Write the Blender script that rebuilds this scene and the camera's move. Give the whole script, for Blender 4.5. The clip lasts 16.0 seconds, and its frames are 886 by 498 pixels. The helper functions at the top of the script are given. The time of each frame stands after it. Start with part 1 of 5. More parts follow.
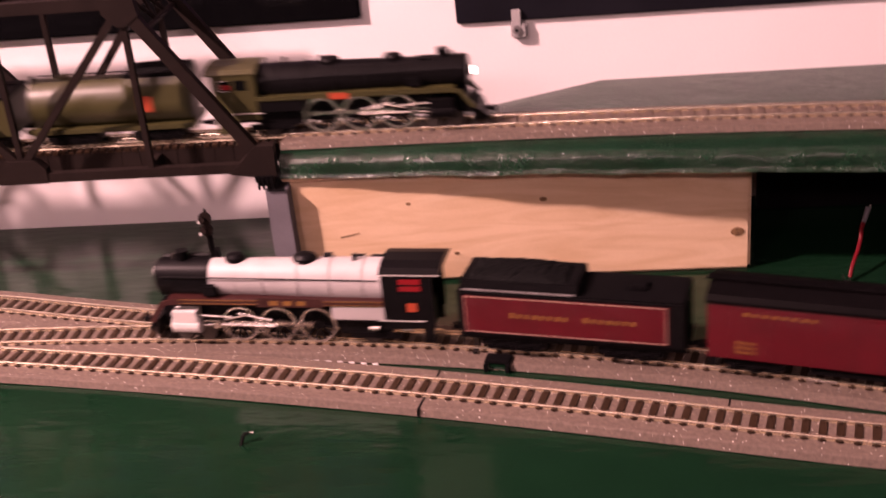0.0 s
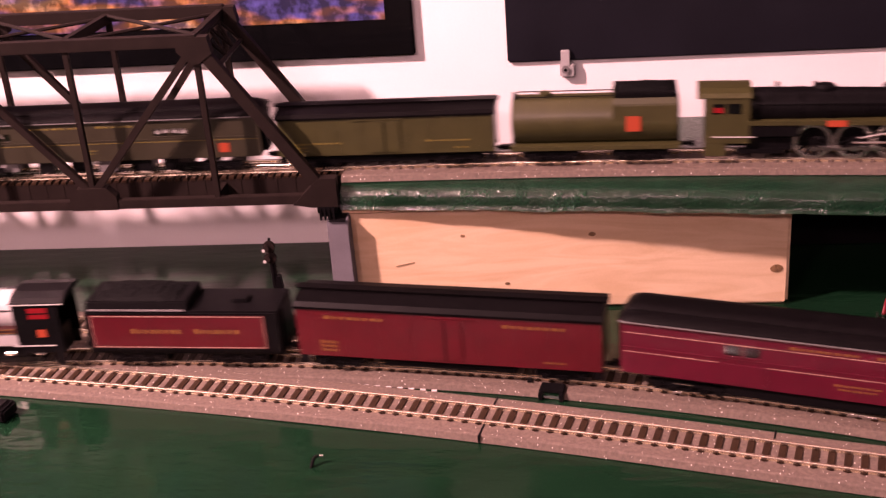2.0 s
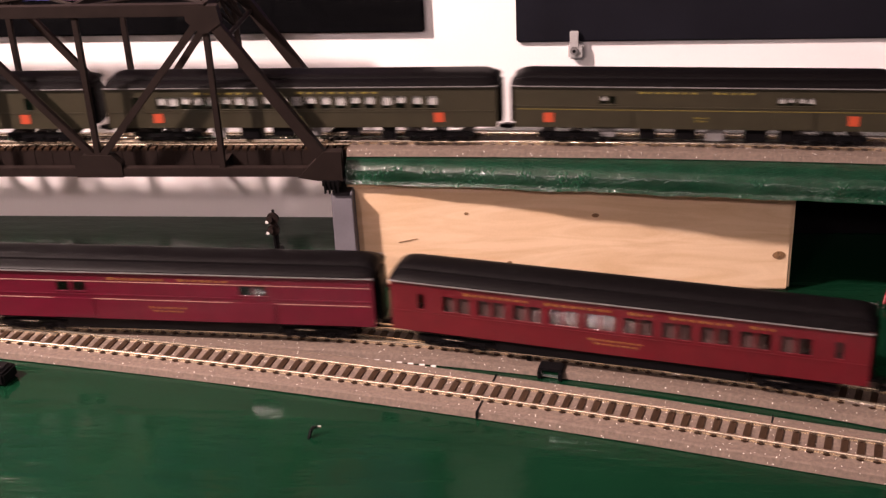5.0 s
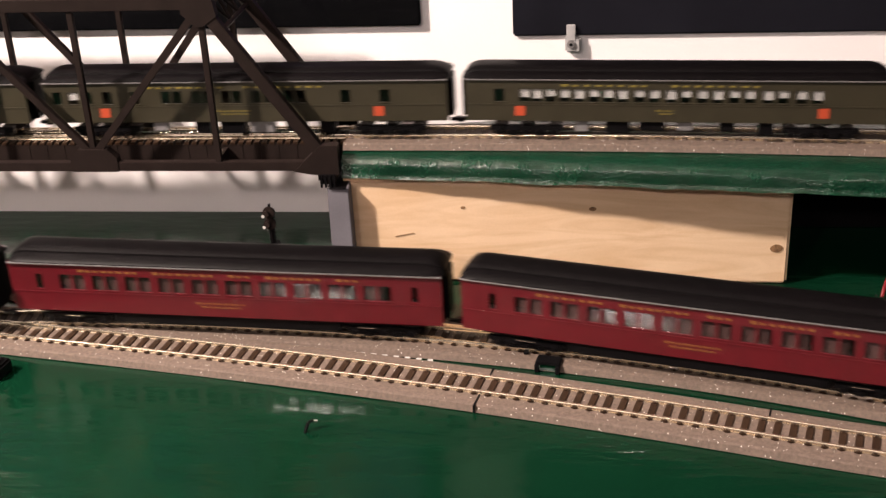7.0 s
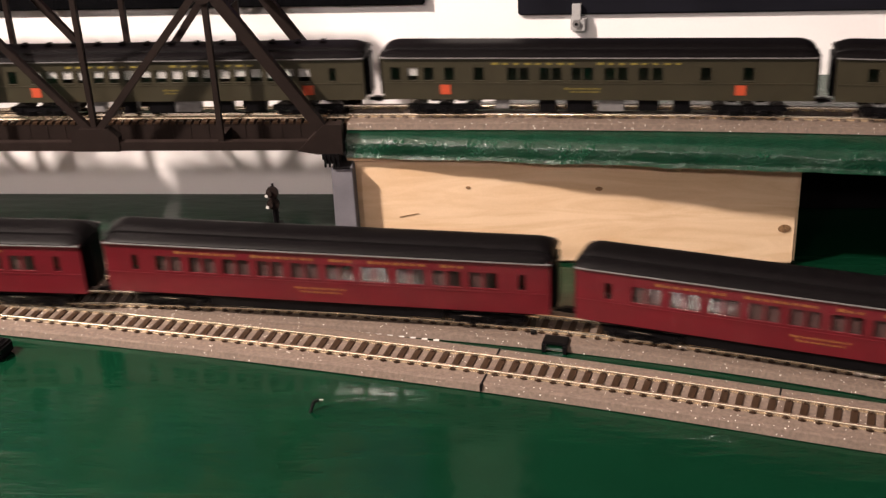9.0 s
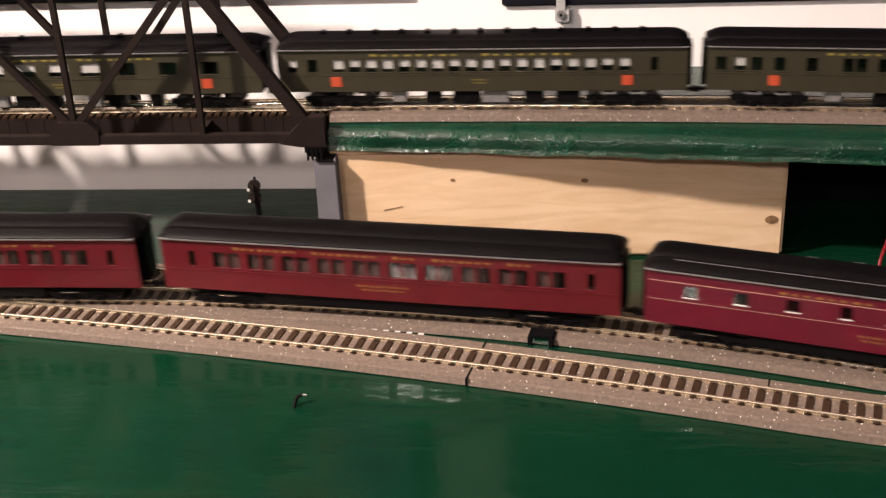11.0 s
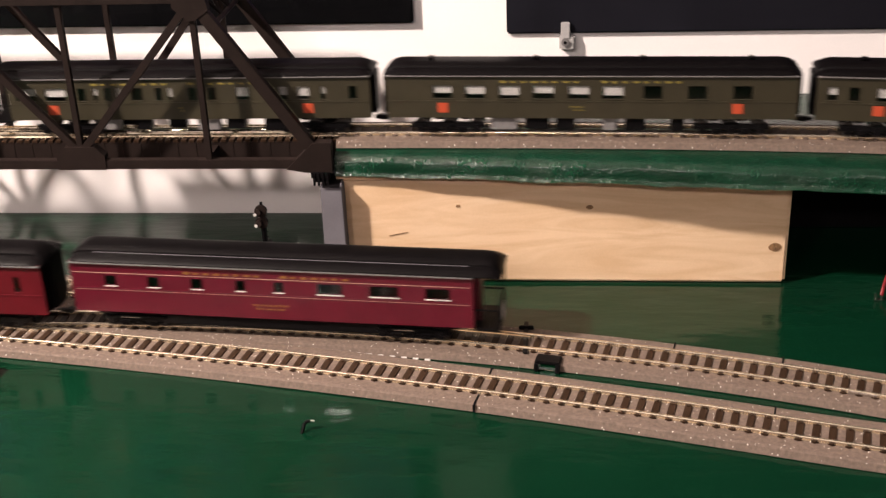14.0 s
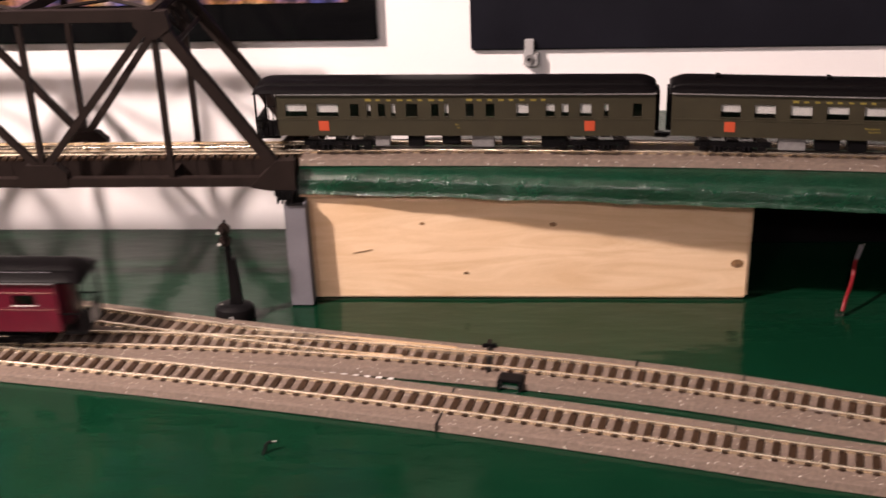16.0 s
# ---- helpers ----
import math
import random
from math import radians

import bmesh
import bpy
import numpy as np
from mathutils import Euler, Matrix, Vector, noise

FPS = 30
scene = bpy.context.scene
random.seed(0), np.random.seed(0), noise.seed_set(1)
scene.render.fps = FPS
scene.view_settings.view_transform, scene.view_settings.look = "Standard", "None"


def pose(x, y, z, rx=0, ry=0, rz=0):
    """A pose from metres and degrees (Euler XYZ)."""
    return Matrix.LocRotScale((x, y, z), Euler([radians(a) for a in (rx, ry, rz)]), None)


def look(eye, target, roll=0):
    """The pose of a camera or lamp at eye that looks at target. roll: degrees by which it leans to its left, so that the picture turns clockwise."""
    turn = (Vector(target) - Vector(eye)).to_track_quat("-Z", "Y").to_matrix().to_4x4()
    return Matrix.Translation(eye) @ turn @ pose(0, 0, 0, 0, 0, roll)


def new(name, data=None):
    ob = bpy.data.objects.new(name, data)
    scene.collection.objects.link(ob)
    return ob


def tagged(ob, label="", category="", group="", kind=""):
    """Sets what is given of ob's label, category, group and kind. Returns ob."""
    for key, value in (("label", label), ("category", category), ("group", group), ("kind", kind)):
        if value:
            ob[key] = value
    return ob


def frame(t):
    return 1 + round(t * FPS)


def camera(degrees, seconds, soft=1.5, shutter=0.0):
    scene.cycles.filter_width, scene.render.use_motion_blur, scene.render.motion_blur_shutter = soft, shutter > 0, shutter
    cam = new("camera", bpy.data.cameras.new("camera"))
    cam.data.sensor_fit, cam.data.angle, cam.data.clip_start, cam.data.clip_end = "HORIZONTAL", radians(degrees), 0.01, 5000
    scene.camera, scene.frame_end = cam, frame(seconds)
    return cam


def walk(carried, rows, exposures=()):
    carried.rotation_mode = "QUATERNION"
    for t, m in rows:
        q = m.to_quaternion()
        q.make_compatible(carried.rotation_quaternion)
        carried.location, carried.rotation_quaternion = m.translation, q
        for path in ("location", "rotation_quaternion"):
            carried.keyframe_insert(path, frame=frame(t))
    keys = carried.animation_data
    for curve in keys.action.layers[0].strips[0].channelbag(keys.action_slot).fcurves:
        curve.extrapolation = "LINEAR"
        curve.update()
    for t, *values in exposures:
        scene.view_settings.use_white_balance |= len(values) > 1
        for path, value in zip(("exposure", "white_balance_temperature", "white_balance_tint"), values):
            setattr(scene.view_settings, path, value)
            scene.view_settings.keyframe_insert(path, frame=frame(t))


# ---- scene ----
cam = camera(38.736, 16.0, soft=1.35, shutter=0.9)

PATH = [
    (0, (0.05, 0.029, 0.402), (-0.193, 1.819, -0.458), -5.7),
    (0.5, (0.045, 0.012, 0.429), (-0.209, 1.798, -0.434), -5.1),
    (1, (0.03, 0.003, 0.435), (-0.213, 1.79, -0.431), -4.8),
    (1.5, (0.014, -0.001, 0.437), (-0.227, 1.789, -0.421), -5.2),
    (2, (0.013, -0.003, 0.441), (-0.218, 1.789, -0.416), -4.5),
    (2.5, (0.019, -0.004, 0.444), (-0.228, 1.779, -0.429), -4.3),
    (3, (0.011, -0.01, 0.442), (-0.231, 1.773, -0.43), -3.3),
    (3.5, (0.013, -0.009, 0.439), (-0.225, 1.777, -0.428), -3.3),
    (4, (0.011, -0.007, 0.437), (-0.221, 1.777, -0.437), -3.0),
    (6.5, (0.013, -0.007, 0.433), (-0.22, 1.775, -0.443), -2.8),
    (7, (0.012, -0.006, 0.431), (-0.217, 1.776, -0.447), -2.9),
    (7.5, (0.01, -0.007, 0.427), (-0.222, 1.772, -0.456), -2.7),
    (8, (0.008, -0.008, 0.428), (-0.224, 1.771, -0.457), -3.0),
    (8.5, (0.007, -0.007, 0.42), (-0.225, 1.776, -0.457), -3.0),
    (9, (0.004, -0.004, 0.418), (-0.217, 1.776, -0.467), -2.8),
    (9.5, (0.004, -0.003, 0.413), (-0.21, 1.778, -0.472), -2.7),
    (10, (0.005, 0.001, 0.411), (-0.2, 1.781, -0.477), -2.8),
    (12.5, (0.002, 0.004, 0.409), (-0.192, 1.792, -0.465), -2.7),
    (13, (0.001, 0.006, 0.411), (-0.19, 1.797, -0.459), -2.3),
    (13.5, (-0.003, 0.003, 0.413), (-0.195, 1.794, -0.457), -2.4),
    (14, (-0.007, 0.0, 0.415), (-0.189, 1.798, -0.443), -2.3),
    (14.5, (-0.005, -0.002, 0.421), (-0.21, 1.788, -0.446), -2.5),
    (15, (-0.009, -0.005, 0.422), (-0.21, 1.786, -0.444), -2.4),
    (15.5, (-0.008, -0.001, 0.425), (-0.192, 1.792, -0.442), -2.5),
    (16, (0.002, 0.004, 0.423), (-0.143, 1.807, -0.429), -2.0),
]
walk(cam, [(t, look(eye, target, roll)) for t, eye, target, roll in PATH],
     exposures=[(0, -0.36, 8000, 70), (1.5, -0.14, 8100, 80), (3.5, -0.04, 7600, 58), (4.5, 0, 7200, 40), (6.5, 0, 6700, 15), (10, 0, 6700, 12), (12.5, 0, 6700, 13), (14.5, -0.08, 6700, 14), (16, -0.1, 6700, 20)])

# ---- light of the room ----
world = bpy.data.worlds.new("room_world")
scene.world = world
world.use_nodes = True
world.node_tree.nodes["Background"].inputs[0].default_value = (0.9, 0.85, 0.85, 1)
world.node_tree.nodes["Background"].inputs[1].default_value = 0.02


def lamp(kind, name, place, target, power, colour, size):
    data = bpy.data.lights.new(name, kind)
    data.energy, data.color = power, colour
    if kind == "AREA":
        data.shape, data.size = "DISK", size
    else:
        data.shadow_soft_size = size
    ob = new(name, data)
    ob.matrix_world = look(place, target)
    return ob


KEY = (-1.22, 0.17, 1.28)
SPOTS = ((-1.08, -1.7, 1.50), (-0.25, -1.8, 1.50))
lamp("POINT", "bulb_light", KEY, (0, 0.8, 0), 325, (1.0, 0.88, 0.79), 0.045)
for spot, power, wide in zip(SPOTS, (15, 11), (0.24, 0.12)):
    lamp("AREA", "ceiling_spot_light", spot, (-0.4, 0.7, 0), power, (1.0, 0.88, 0.82), wide)
# blue fill added from the right to tint the deck, source unknown
lamp("AREA", "window_daylight", (2.7, 0.05, 1.15), (0.3, 0.85, 0.1), 4, (0.45, 0.72, 1.0), 0.7)


# ---- materials ----
def mat(name, colour, rough=0.5, metal=0.0, vary=0.12, scale=60.0, bump=0.1, fine=900.0, second=None, random_piece=0.0,
        coat=0.0, emit=0.0, alpha=None):
    m = bpy.data.materials.new(name)
    m.use_nodes = True
    nt = m.node_tree
    n, l = nt.nodes, nt.links
    b = n["Principled BSDF"]
    b.inputs["Roughness"].default_value, b.inputs["Metallic"].default_value = rough, metal
    b.inputs["Coat Weight"].default_value = coat
    b.inputs["Coat Roughness"].default_value = 0.08
    tc = n.new("ShaderNodeTexCoord")
    big = n.new("ShaderNodeTexNoise")
    big.inputs["Scale"].default_value, big.inputs["Detail"].default_value = scale, 6
    small = n.new("ShaderNodeTexNoise")
    small.inputs["Scale"].default_value, small.inputs["Detail"].default_value = fine, 3
    l.new(tc.outputs["Object"], big.inputs["Vector"]), l.new(tc.outputs["Object"], small.inputs["Vector"])
    ramp = n.new("ShaderNodeValToRGB")
    dark = tuple(c * (1 - 1.6 * vary) for c in colour) if second is None else second
    light = tuple(min(1, c * (1 + vary)) for c in colour)
    ramp.color_ramp.elements[0].position, ramp.color_ramp.elements[0].color = 0.32, (*dark, 1)
    ramp.color_ramp.elements[1].position, ramp.color_ramp.elements[1].color = 0.68, (*light, 1)
    mix = n.new("ShaderNodeMath")
    mix.operation = "MULTIPLY_ADD"
    mix.inputs[1].default_value, mix.inputs[2].default_value = 0.35, 0.0
    add = n.new("ShaderNodeMath")
    l.new(small.outputs["Fac"], mix.inputs[0])
    mul = n.new("ShaderNodeMath")
    mul.operation, mul.inputs[1].default_value = "MULTIPLY", 0.65
    l.new(big.outputs["Fac"], mul.inputs[0])
    l.new(mix.outputs[0], add.inputs[0]), l.new(mul.outputs[0], add.inputs[1])
    last = add
    if random_piece:
        info = n.new("ShaderNodeObjectInfo")
        rnd = n.new("ShaderNodeMath")
        rnd.operation = "MULTIPLY_ADD"
        rnd.inputs[1].default_value = random_piece
        l.new(info.outputs["Random"], rnd.inputs[0]), l.new(add.outputs[0], rnd.inputs[2])
        last = rnd
    l.new(last.outputs[0], ramp.inputs[0]), l.new(ramp.outputs[0], b.inputs["Base Color"])
    if bump:
        bp = n.new("ShaderNodeBump")
        bp.inputs["Strength"].default_value, bp.inputs["Distance"].default_value = bump, 0.0006
        l.new(last.outputs[0], bp.inputs["Height"]), l.new(bp.outputs[0], b.inputs["Normal"])
    if emit:
        b.inputs["Emission Color"].default_value = (*colour, 1)
        b.inputs["Emission Strength"].default_value = emit
    return m


def speckled(m, size, share, colour, rough=0.2):
    """Adds small bright grains to a material."""
    nt = m.node_tree
    n, l = nt.nodes, nt.links
    b = n["Principled BSDF"]
    tc = n.new("ShaderNodeTexCoord")
    v = n.new("ShaderNodeTexVoronoi")
    v.inputs["Scale"].default_value = size
    l.new(tc.outputs["Object"], v.inputs["Vector"])
    sep = n.new("ShaderNodeSeparateColor")
    l.new(v.outputs["Color"], sep.inputs[0])
    gt = n.new("ShaderNodeMath")
    gt.operation, gt.inputs[1].default_value = "GREATER_THAN", 1 - share
    l.new(sep.outputs[0], gt.inputs[0])
    near = n.new("ShaderNodeMath")
    near.operation, near.inputs[1].default_value = "LESS_THAN", 0.32
    l.new(v.outputs["Distance"], near.inputs[0])
    both = n.new("ShaderNodeMath")
    both.operation = "MULTIPLY"
    l.new(gt.outputs[0], both.inputs[0]), l.new(near.outputs[0], both.inputs[1])
    mx = n.new("ShaderNodeMix")
    mx.data_type = "RGBA"
    old = b.inputs["Base Color"].links[0].from_socket
    l.new(both.outputs[0], mx.inputs[0]), l.new(old, mx.inputs[6])
    mx.inputs[7].default_value = (*colour, 1)
    l.new(mx.outputs[2], b.inputs["Base Color"])
    return m


def wood_mat():
    m = mat("pine", (0.68, 0.48, 0.31), 0.55, vary=0.08, scale=14, bump=0.08)
    nt = m.node_tree
    n, l = nt.nodes, nt.links
    b = n["Principled BSDF"]
    tc, mp = n.new("ShaderNodeTexCoord"), n.new("ShaderNodeMapping")
    mp.inputs["Scale"].default_value = (3.6, 26, 24)
    w = n.new("ShaderNodeTexNoise")
    w.inputs["Scale"].default_value, w.inputs["Detail"].default_value, w.inputs["Distortion"].default_value = 2.4, 6, 2.2
    l.new(tc.outputs["Object"], mp.inputs[0]), l.new(mp.outputs[0], w.inputs["Vector"])
    r = n.new("ShaderNodeValToRGB")
    r.color_ramp.elements[0].position, r.color_ramp.elements[0].color = 0.30, (0.54, 0.33, 0.17, 1)
    r.color_ramp.elements[1].position, r.color_ramp.elements[1].color = 0.62, (0.78, 0.57, 0.39, 1)
    l.new(w.outputs["Fac"], r.inputs[0])
    mx = n.new("ShaderNodeMix")
    mx.data_type, mx.inputs[0].default_value = "RGBA", 0.48
    l.new(b.inputs["Base Color"].links[0].from_socket, mx.inputs[6]), l.new(r.outputs[0], mx.inputs[7])
    l.new(mx.outputs[2], b.inputs["Base Color"])
    return m


def screen_mat():
    """A lit television picture: streaks of city light in orange over violet."""
    m = bpy.data.materials.new("television_picture")
    m.use_nodes = True
    nt = m.node_tree
    n, l = nt.nodes, nt.links
    b = n["Principled BSDF"]
    tc, mp = n.new("ShaderNodeTexCoord"), n.new("ShaderNodeMapping")
    mp.inputs["Scale"].default_value = (9, 1, 26)
    mp.inputs["Rotation"].default_value = (0, radians(-14), 0)
    a, c = n.new("ShaderNodeTexNoise"), n.new("ShaderNodeTexNoise")
    a.inputs["Scale"].default_value, a.inputs["Detail"].default_value = 1.1, 3
    c.inputs["Scale"].default_value, c.inputs["Detail"].default_value = 90, 4
    l.new(tc.outputs["Object"], mp.inputs[0]), l.new(mp.outputs[0], a.inputs["Vector"])
    l.new(tc.outputs["Object"], c.inputs["Vector"])
    r = n.new("ShaderNodeValToRGB")
    els = r.color_ramp.elements
    els[0].position, els[0].color = 0.47, (0.10, 0.09, 0.30, 1)
    els[1].position, els[1].color = 0.54, (0.80, 0.30, 0.08, 1)
    e = els.new(0.60)
    e.color = (0.95, 0.55, 0.25, 1)
    e = els.new(0.66)
    e.color = (0.17, 0.15, 0.42, 1)
    l.new(a.outputs["Fac"], r.inputs[0])
    r2 = n.new("ShaderNodeValToRGB")
    r2.color_ramp.elements[0].position, r2.color_ramp.elements[0].color = 0.45, (0.35, 0.35, 0.35, 1)
    r2.color_ramp.elements[1].position, r2.color_ramp.elements[1].color = 0.72, (2.2, 2.2, 2.4, 1)
    l.new(c.outputs["Fac"], r2.inputs[0])
    mx = n.new("ShaderNodeMix")
    mx.data_type, mx.blend_type, mx.inputs[0].default_value = "RGBA", "MULTIPLY", 1
    l.new(r.outputs[0], mx.inputs[6]), l.new(r2.outputs[0], mx.inputs[7])
    l.new(mx.outputs[2], b.inputs["Emission Color"])
    b.inputs["Emission Strength"].default_value = 0.62
    b.inputs["Base Color"].default_value = (0.01, 0.01, 0.01, 1)
    b.inputs["Roughness"].default_value = 0.15
    return m


def glass_mat():
    m = bpy.data.materials.new("window_glazing")
    m.use_nodes = True
    n, l = m.node_tree.nodes, m.node_tree.links
    n.remove(n["Principled BSDF"])
    tr, gl, mx, fr = (n.new("ShaderNodeBsdfTransparent"), n.new("ShaderNodeBsdfGlossy"), n.new("ShaderNodeMixShader"),
                      n.new("ShaderNodeFresnel"))
    tr.inputs[0].default_value, gl.inputs["Roughness"].default_value = (0.86, 0.86, 0.86, 1), 0.06
    l.new(fr.outputs[0], mx.inputs[0]), l.new(tr.outputs[0], mx.inputs[1]), l.new(gl.outputs[0], mx.inputs[2])
    l.new(mx.outputs[0], n["Material Output"].inputs[0])
    return m


M_TABLE = mat("green_gloss_paint", (0.0013, 0.0186, 0.0082), 0.11, vary=0.18, scale=4, bump=0.6, fine=60)
M_TABLE.node_tree.nodes["Bump"].inputs["Distance"].default_value = 0.0024
stretch = M_TABLE.node_tree.nodes.new("ShaderNodeMapping")
stretch.inputs["Scale"].default_value = (0.45, 1.5, 1.0)
for node in M_TABLE.node_tree.nodes:
    if node.type == "TEX_COORD":
        M_TABLE.node_tree.links.new(node.outputs["Object"], stretch.inputs[0])
for node in M_TABLE.node_tree.nodes:
    if node.type == "TEX_NOISE" and node.inputs["Scale"].default_value > 50:
        M_TABLE.node_tree.links.new(stretch.outputs[0], node.inputs["Vector"])
M_TABLE.node_tree.nodes["Principled BSDF"].inputs["Specular IOR Level"].default_value = 0.30
M_DECK = mat("green_foam_paint", (0.0020, 0.025, 0.0125), 0.15, vary=0.25, scale=60, bump=0.9, fine=480)
M_DECK.node_tree.nodes["Principled BSDF"].inputs["Specular IOR Level"].default_value = 0.5
M_DECK.node_tree.nodes["Bump"].inputs["Distance"].default_value = 0.0020
M_WALL = mat("white_wall_paint", (0.82, 0.78, 0.78), 0.75, vary=0.02, scale=9, bump=0.06, fine=500)
M_FLOOR = mat("brown_floorboards", (0.20, 0.13, 0.08), 0.5, vary=0.25, scale=8)
M_ROOM = mat("taupe_room_paint", (0.16, 0.14, 0.13), 0.8, vary=0.05, scale=6)
M_PINE = wood_mat()
M_KNOT = mat("pine_knot", (0.26, 0.14, 0.065), 0.6, vary=0.5, scale=300)
M_BED = speckled(mat("ballast_grey", (0.118, 0.083, 0.064), 0.8, vary=0.26, scale=420, bump=0.9, fine=2600), 1000, 0.03, (0.95, 0.9, 0.82))
M_TIE = mat("tie_brown_plastic", (0.024, 0.0128, 0.0074), 0.5, vary=0.2, scale=500, random_piece=0.25)
M_RAIL = mat("nickel_rail", (0.86, 0.74, 0.57), 0.18, metal=0.88, vary=0.10, scale=90, bump=0.03)
M_BRIDGE = mat("bridge_brown_plastic", (0.0140, 0.0092, 0.0080), 0.55, vary=0.15, scale=80, bump=0.05)
M_PIER = mat("pier_grey", (0.125, 0.118, 0.135), 0.7, vary=0.10, scale=60, bump=0.15)
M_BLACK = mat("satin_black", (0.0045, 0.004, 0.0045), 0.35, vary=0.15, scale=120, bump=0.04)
M_BEZEL = mat("bezel_black", (0.003, 0.003, 0.0035), 0.12, vary=0.1, scale=40, bump=0.0)
M_PANEL = mat("panel_black", (0.010, 0.010, 0.014), 0.32, vary=0.2, scale=20, bump=0.02)
M_SCREEN = screen_mat()
M_GLASS = glass_mat()
M_CLIP = mat("clear_clip_plastic", (0.36, 0.35, 0.35), 0.25, vary=0.1)
M_LINE = mat("pale_pink_line", (0.42, 0.25, 0.20), 0.5, vary=0.25, scale=200)
M_SEAT = mat("red_brown_plush", (0.085, 0.036, 0.034), 0.7, vary=0.25, scale=120)
M_EDGE = mat("brown_red_edging", (0.040, 0.010, 0.009), 0.4, vary=0.15, scale=90)
M_STEEL = mat("bright_steel", (0.75, 0.72, 0.68), 0.25, metal=1.0, vary=0.1)
M_WHEEL = mat("wheel_steel", (0.10, 0.088, 0.080), 0.45, metal=0.8, vary=0.2)
M_MAROON = mat("maroon_paint", (0.087, 0.0030, 0.0128), 0.34, vary=0.12, scale=70, bump=0.03)
M_RED = mat("tuscan_red_paint", (0.088, 0.0037, 0.0082), 0.34, vary=0.12, scale=70, bump=0.03)
M_ROOFB = mat("roof_black", (0.0030, 0.0024, 0.0027), 0.42, vary=0.2, scale=160, bump=0.08)
M_OLIVE = mat("olive_green_paint", (0.043, 0.0400, 0.0135), 0.38, vary=0.12, scale=70, bump=0.03)
M_OLIVED = mat("pullman_green_paint", (0.029, 0.024, 0.0135), 0.42, vary=0.12, scale=70, bump=0.03)
M_GOLD = mat("gold_lettering", (0.21, 0.095, 0.022), 0.5, vary=0.08)
M_YELLOW = mat("yellow_lettering", (0.20, 0.155, 0.030), 0.5, vary=0.08)
M_ORANGE = mat("orange_herald", (0.40, 0.055, 0.02), 0.5, vary=0.06)
M_GREYBOILER = mat("boiler_grey_white", (0.40, 0.375, 0.37), 0.45, vary=0.06, scale=60)
M_WHITE = mat("white_paint", (0.55, 0.52, 0.50), 0.5, vary=0.05)
M_INNER = mat("coach_inside", (0.10, 0.075, 0.055), 0.7, vary=0.1)
M_REDCAB = mat("cab_window_red", (0.26, 0.008, 0.01), 0.4, vary=0.1)
M_COAL = mat("coal_black", (0.004, 0.004, 0.0042), 0.75, vary=0.3, scale=400, bump=0.6)
M_TIEUP = mat("tie_dusty_brown", (0.100, 0.070, 0.055), 0.7, vary=0.2, scale=500, random_piece=0.2)
for dull, gloss in ((M_ROOFB, 0.06), (M_BRIDGE, 0.10), (M_TIE, 0.10), (M_BLACK, 0.09), (M_PANEL, 0.12), (M_COAL, 0.06), (M_BEZEL, 0.2)):
    dull.node_tree.nodes["Principled BSDF"].inputs["Specular IOR Level"].default_value = gloss
# pale colour painting light in car windows and on red sills
M_PALELIGHT = mat("pale_window_blind", (0.50, 0.48, 0.46), 0.7, vary=0.05)
M_WIRE = mat("red_wire", (0.16, 0.008, 0.012), 0.35, vary=0.1)
M_LAMPON = mat("headlight_lit", (1.0, 0.93, 0.82), 0.3, emit=14.0)
M_GREYEQ = mat("underbody_grey", (0.16, 0.15, 0.15), 0.5, vary=0.2, scale=200)


# ---- mesh tools ----
def box(bm, x0, x1, y0, y1, z0, z1):
    v = [bm.verts.new((x, y, z)) for x in (x0, x1) for y in (y0, y1) for z in (z0, z1)]
    for f in ((0, 1, 3, 2), (4, 6, 7, 5), (0, 4, 5, 1), (2, 3, 7, 6), (0, 2, 6, 4), (1, 5, 7, 3)):
        bm.faces.new([v[i] for i in f])
    return v


def rod(bm, a, b, r, seg=10, r2=None):
    a, b = Vector(a), Vector(b)
    q = (b - a).to_track_quat("Z", "Y")
    r2 = r if r2 is None else r2
    lo, hi = [], []
    for i in range(seg):
        c = Vector((math.cos(2 * math.pi * i / seg), math.sin(2 * math.pi * i / seg), 0))
        lo.append(bm.verts.new(a + q @ (c * r)))
        hi.append(bm.verts.new(b + q @ (c * r2)))
    for i in range(seg):
        j = (i + 1) % seg
        bm.faces.new((lo[i], lo[j], hi[j], hi[i]))
    bm.faces.new(lo[::-1]), bm.faces.new(hi)


def beam(bm, a, b, w, d):
    """A rectangular bar from a to b in an upright plane along x: w in that plane, d across it (y)."""
    a, b = Vector(a), Vector(b)
    t = (b - a).normalized()
    s = Vector((t.z, 0, -t.x)) * (w / 2)
    y = Vector((0, d / 2, 0))
    v = [bm.verts.new(p + i * s + j * y) for p in (a, b) for i in (-1, 1) for j in (-1, 1)]
    for f in ((0, 1, 3, 2), (4, 6, 7, 5), (0, 4, 5, 1), (2, 3, 7, 6), (0, 2, 6, 4), (1, 5, 7, 3)):
        bm.faces.new([v[i] for i in f])


def sweep(bm, rings, closed=True, caps=True):
    """Skins a list of rings, each a list of places."""
    rows = [[bm.verts.new(p) for p in ring] for ring in rings]
    k = len(rows[0])
    for a, b in zip(rows, rows[1:]):
        for i in range(k if closed else k - 1):
            j = (i + 1) % k
            bm.faces.new((a[i], a[j], b[j], b[i]))
    if caps:
        bm.faces.new(rows[0][::-1]), bm.faces.new(rows[-1])


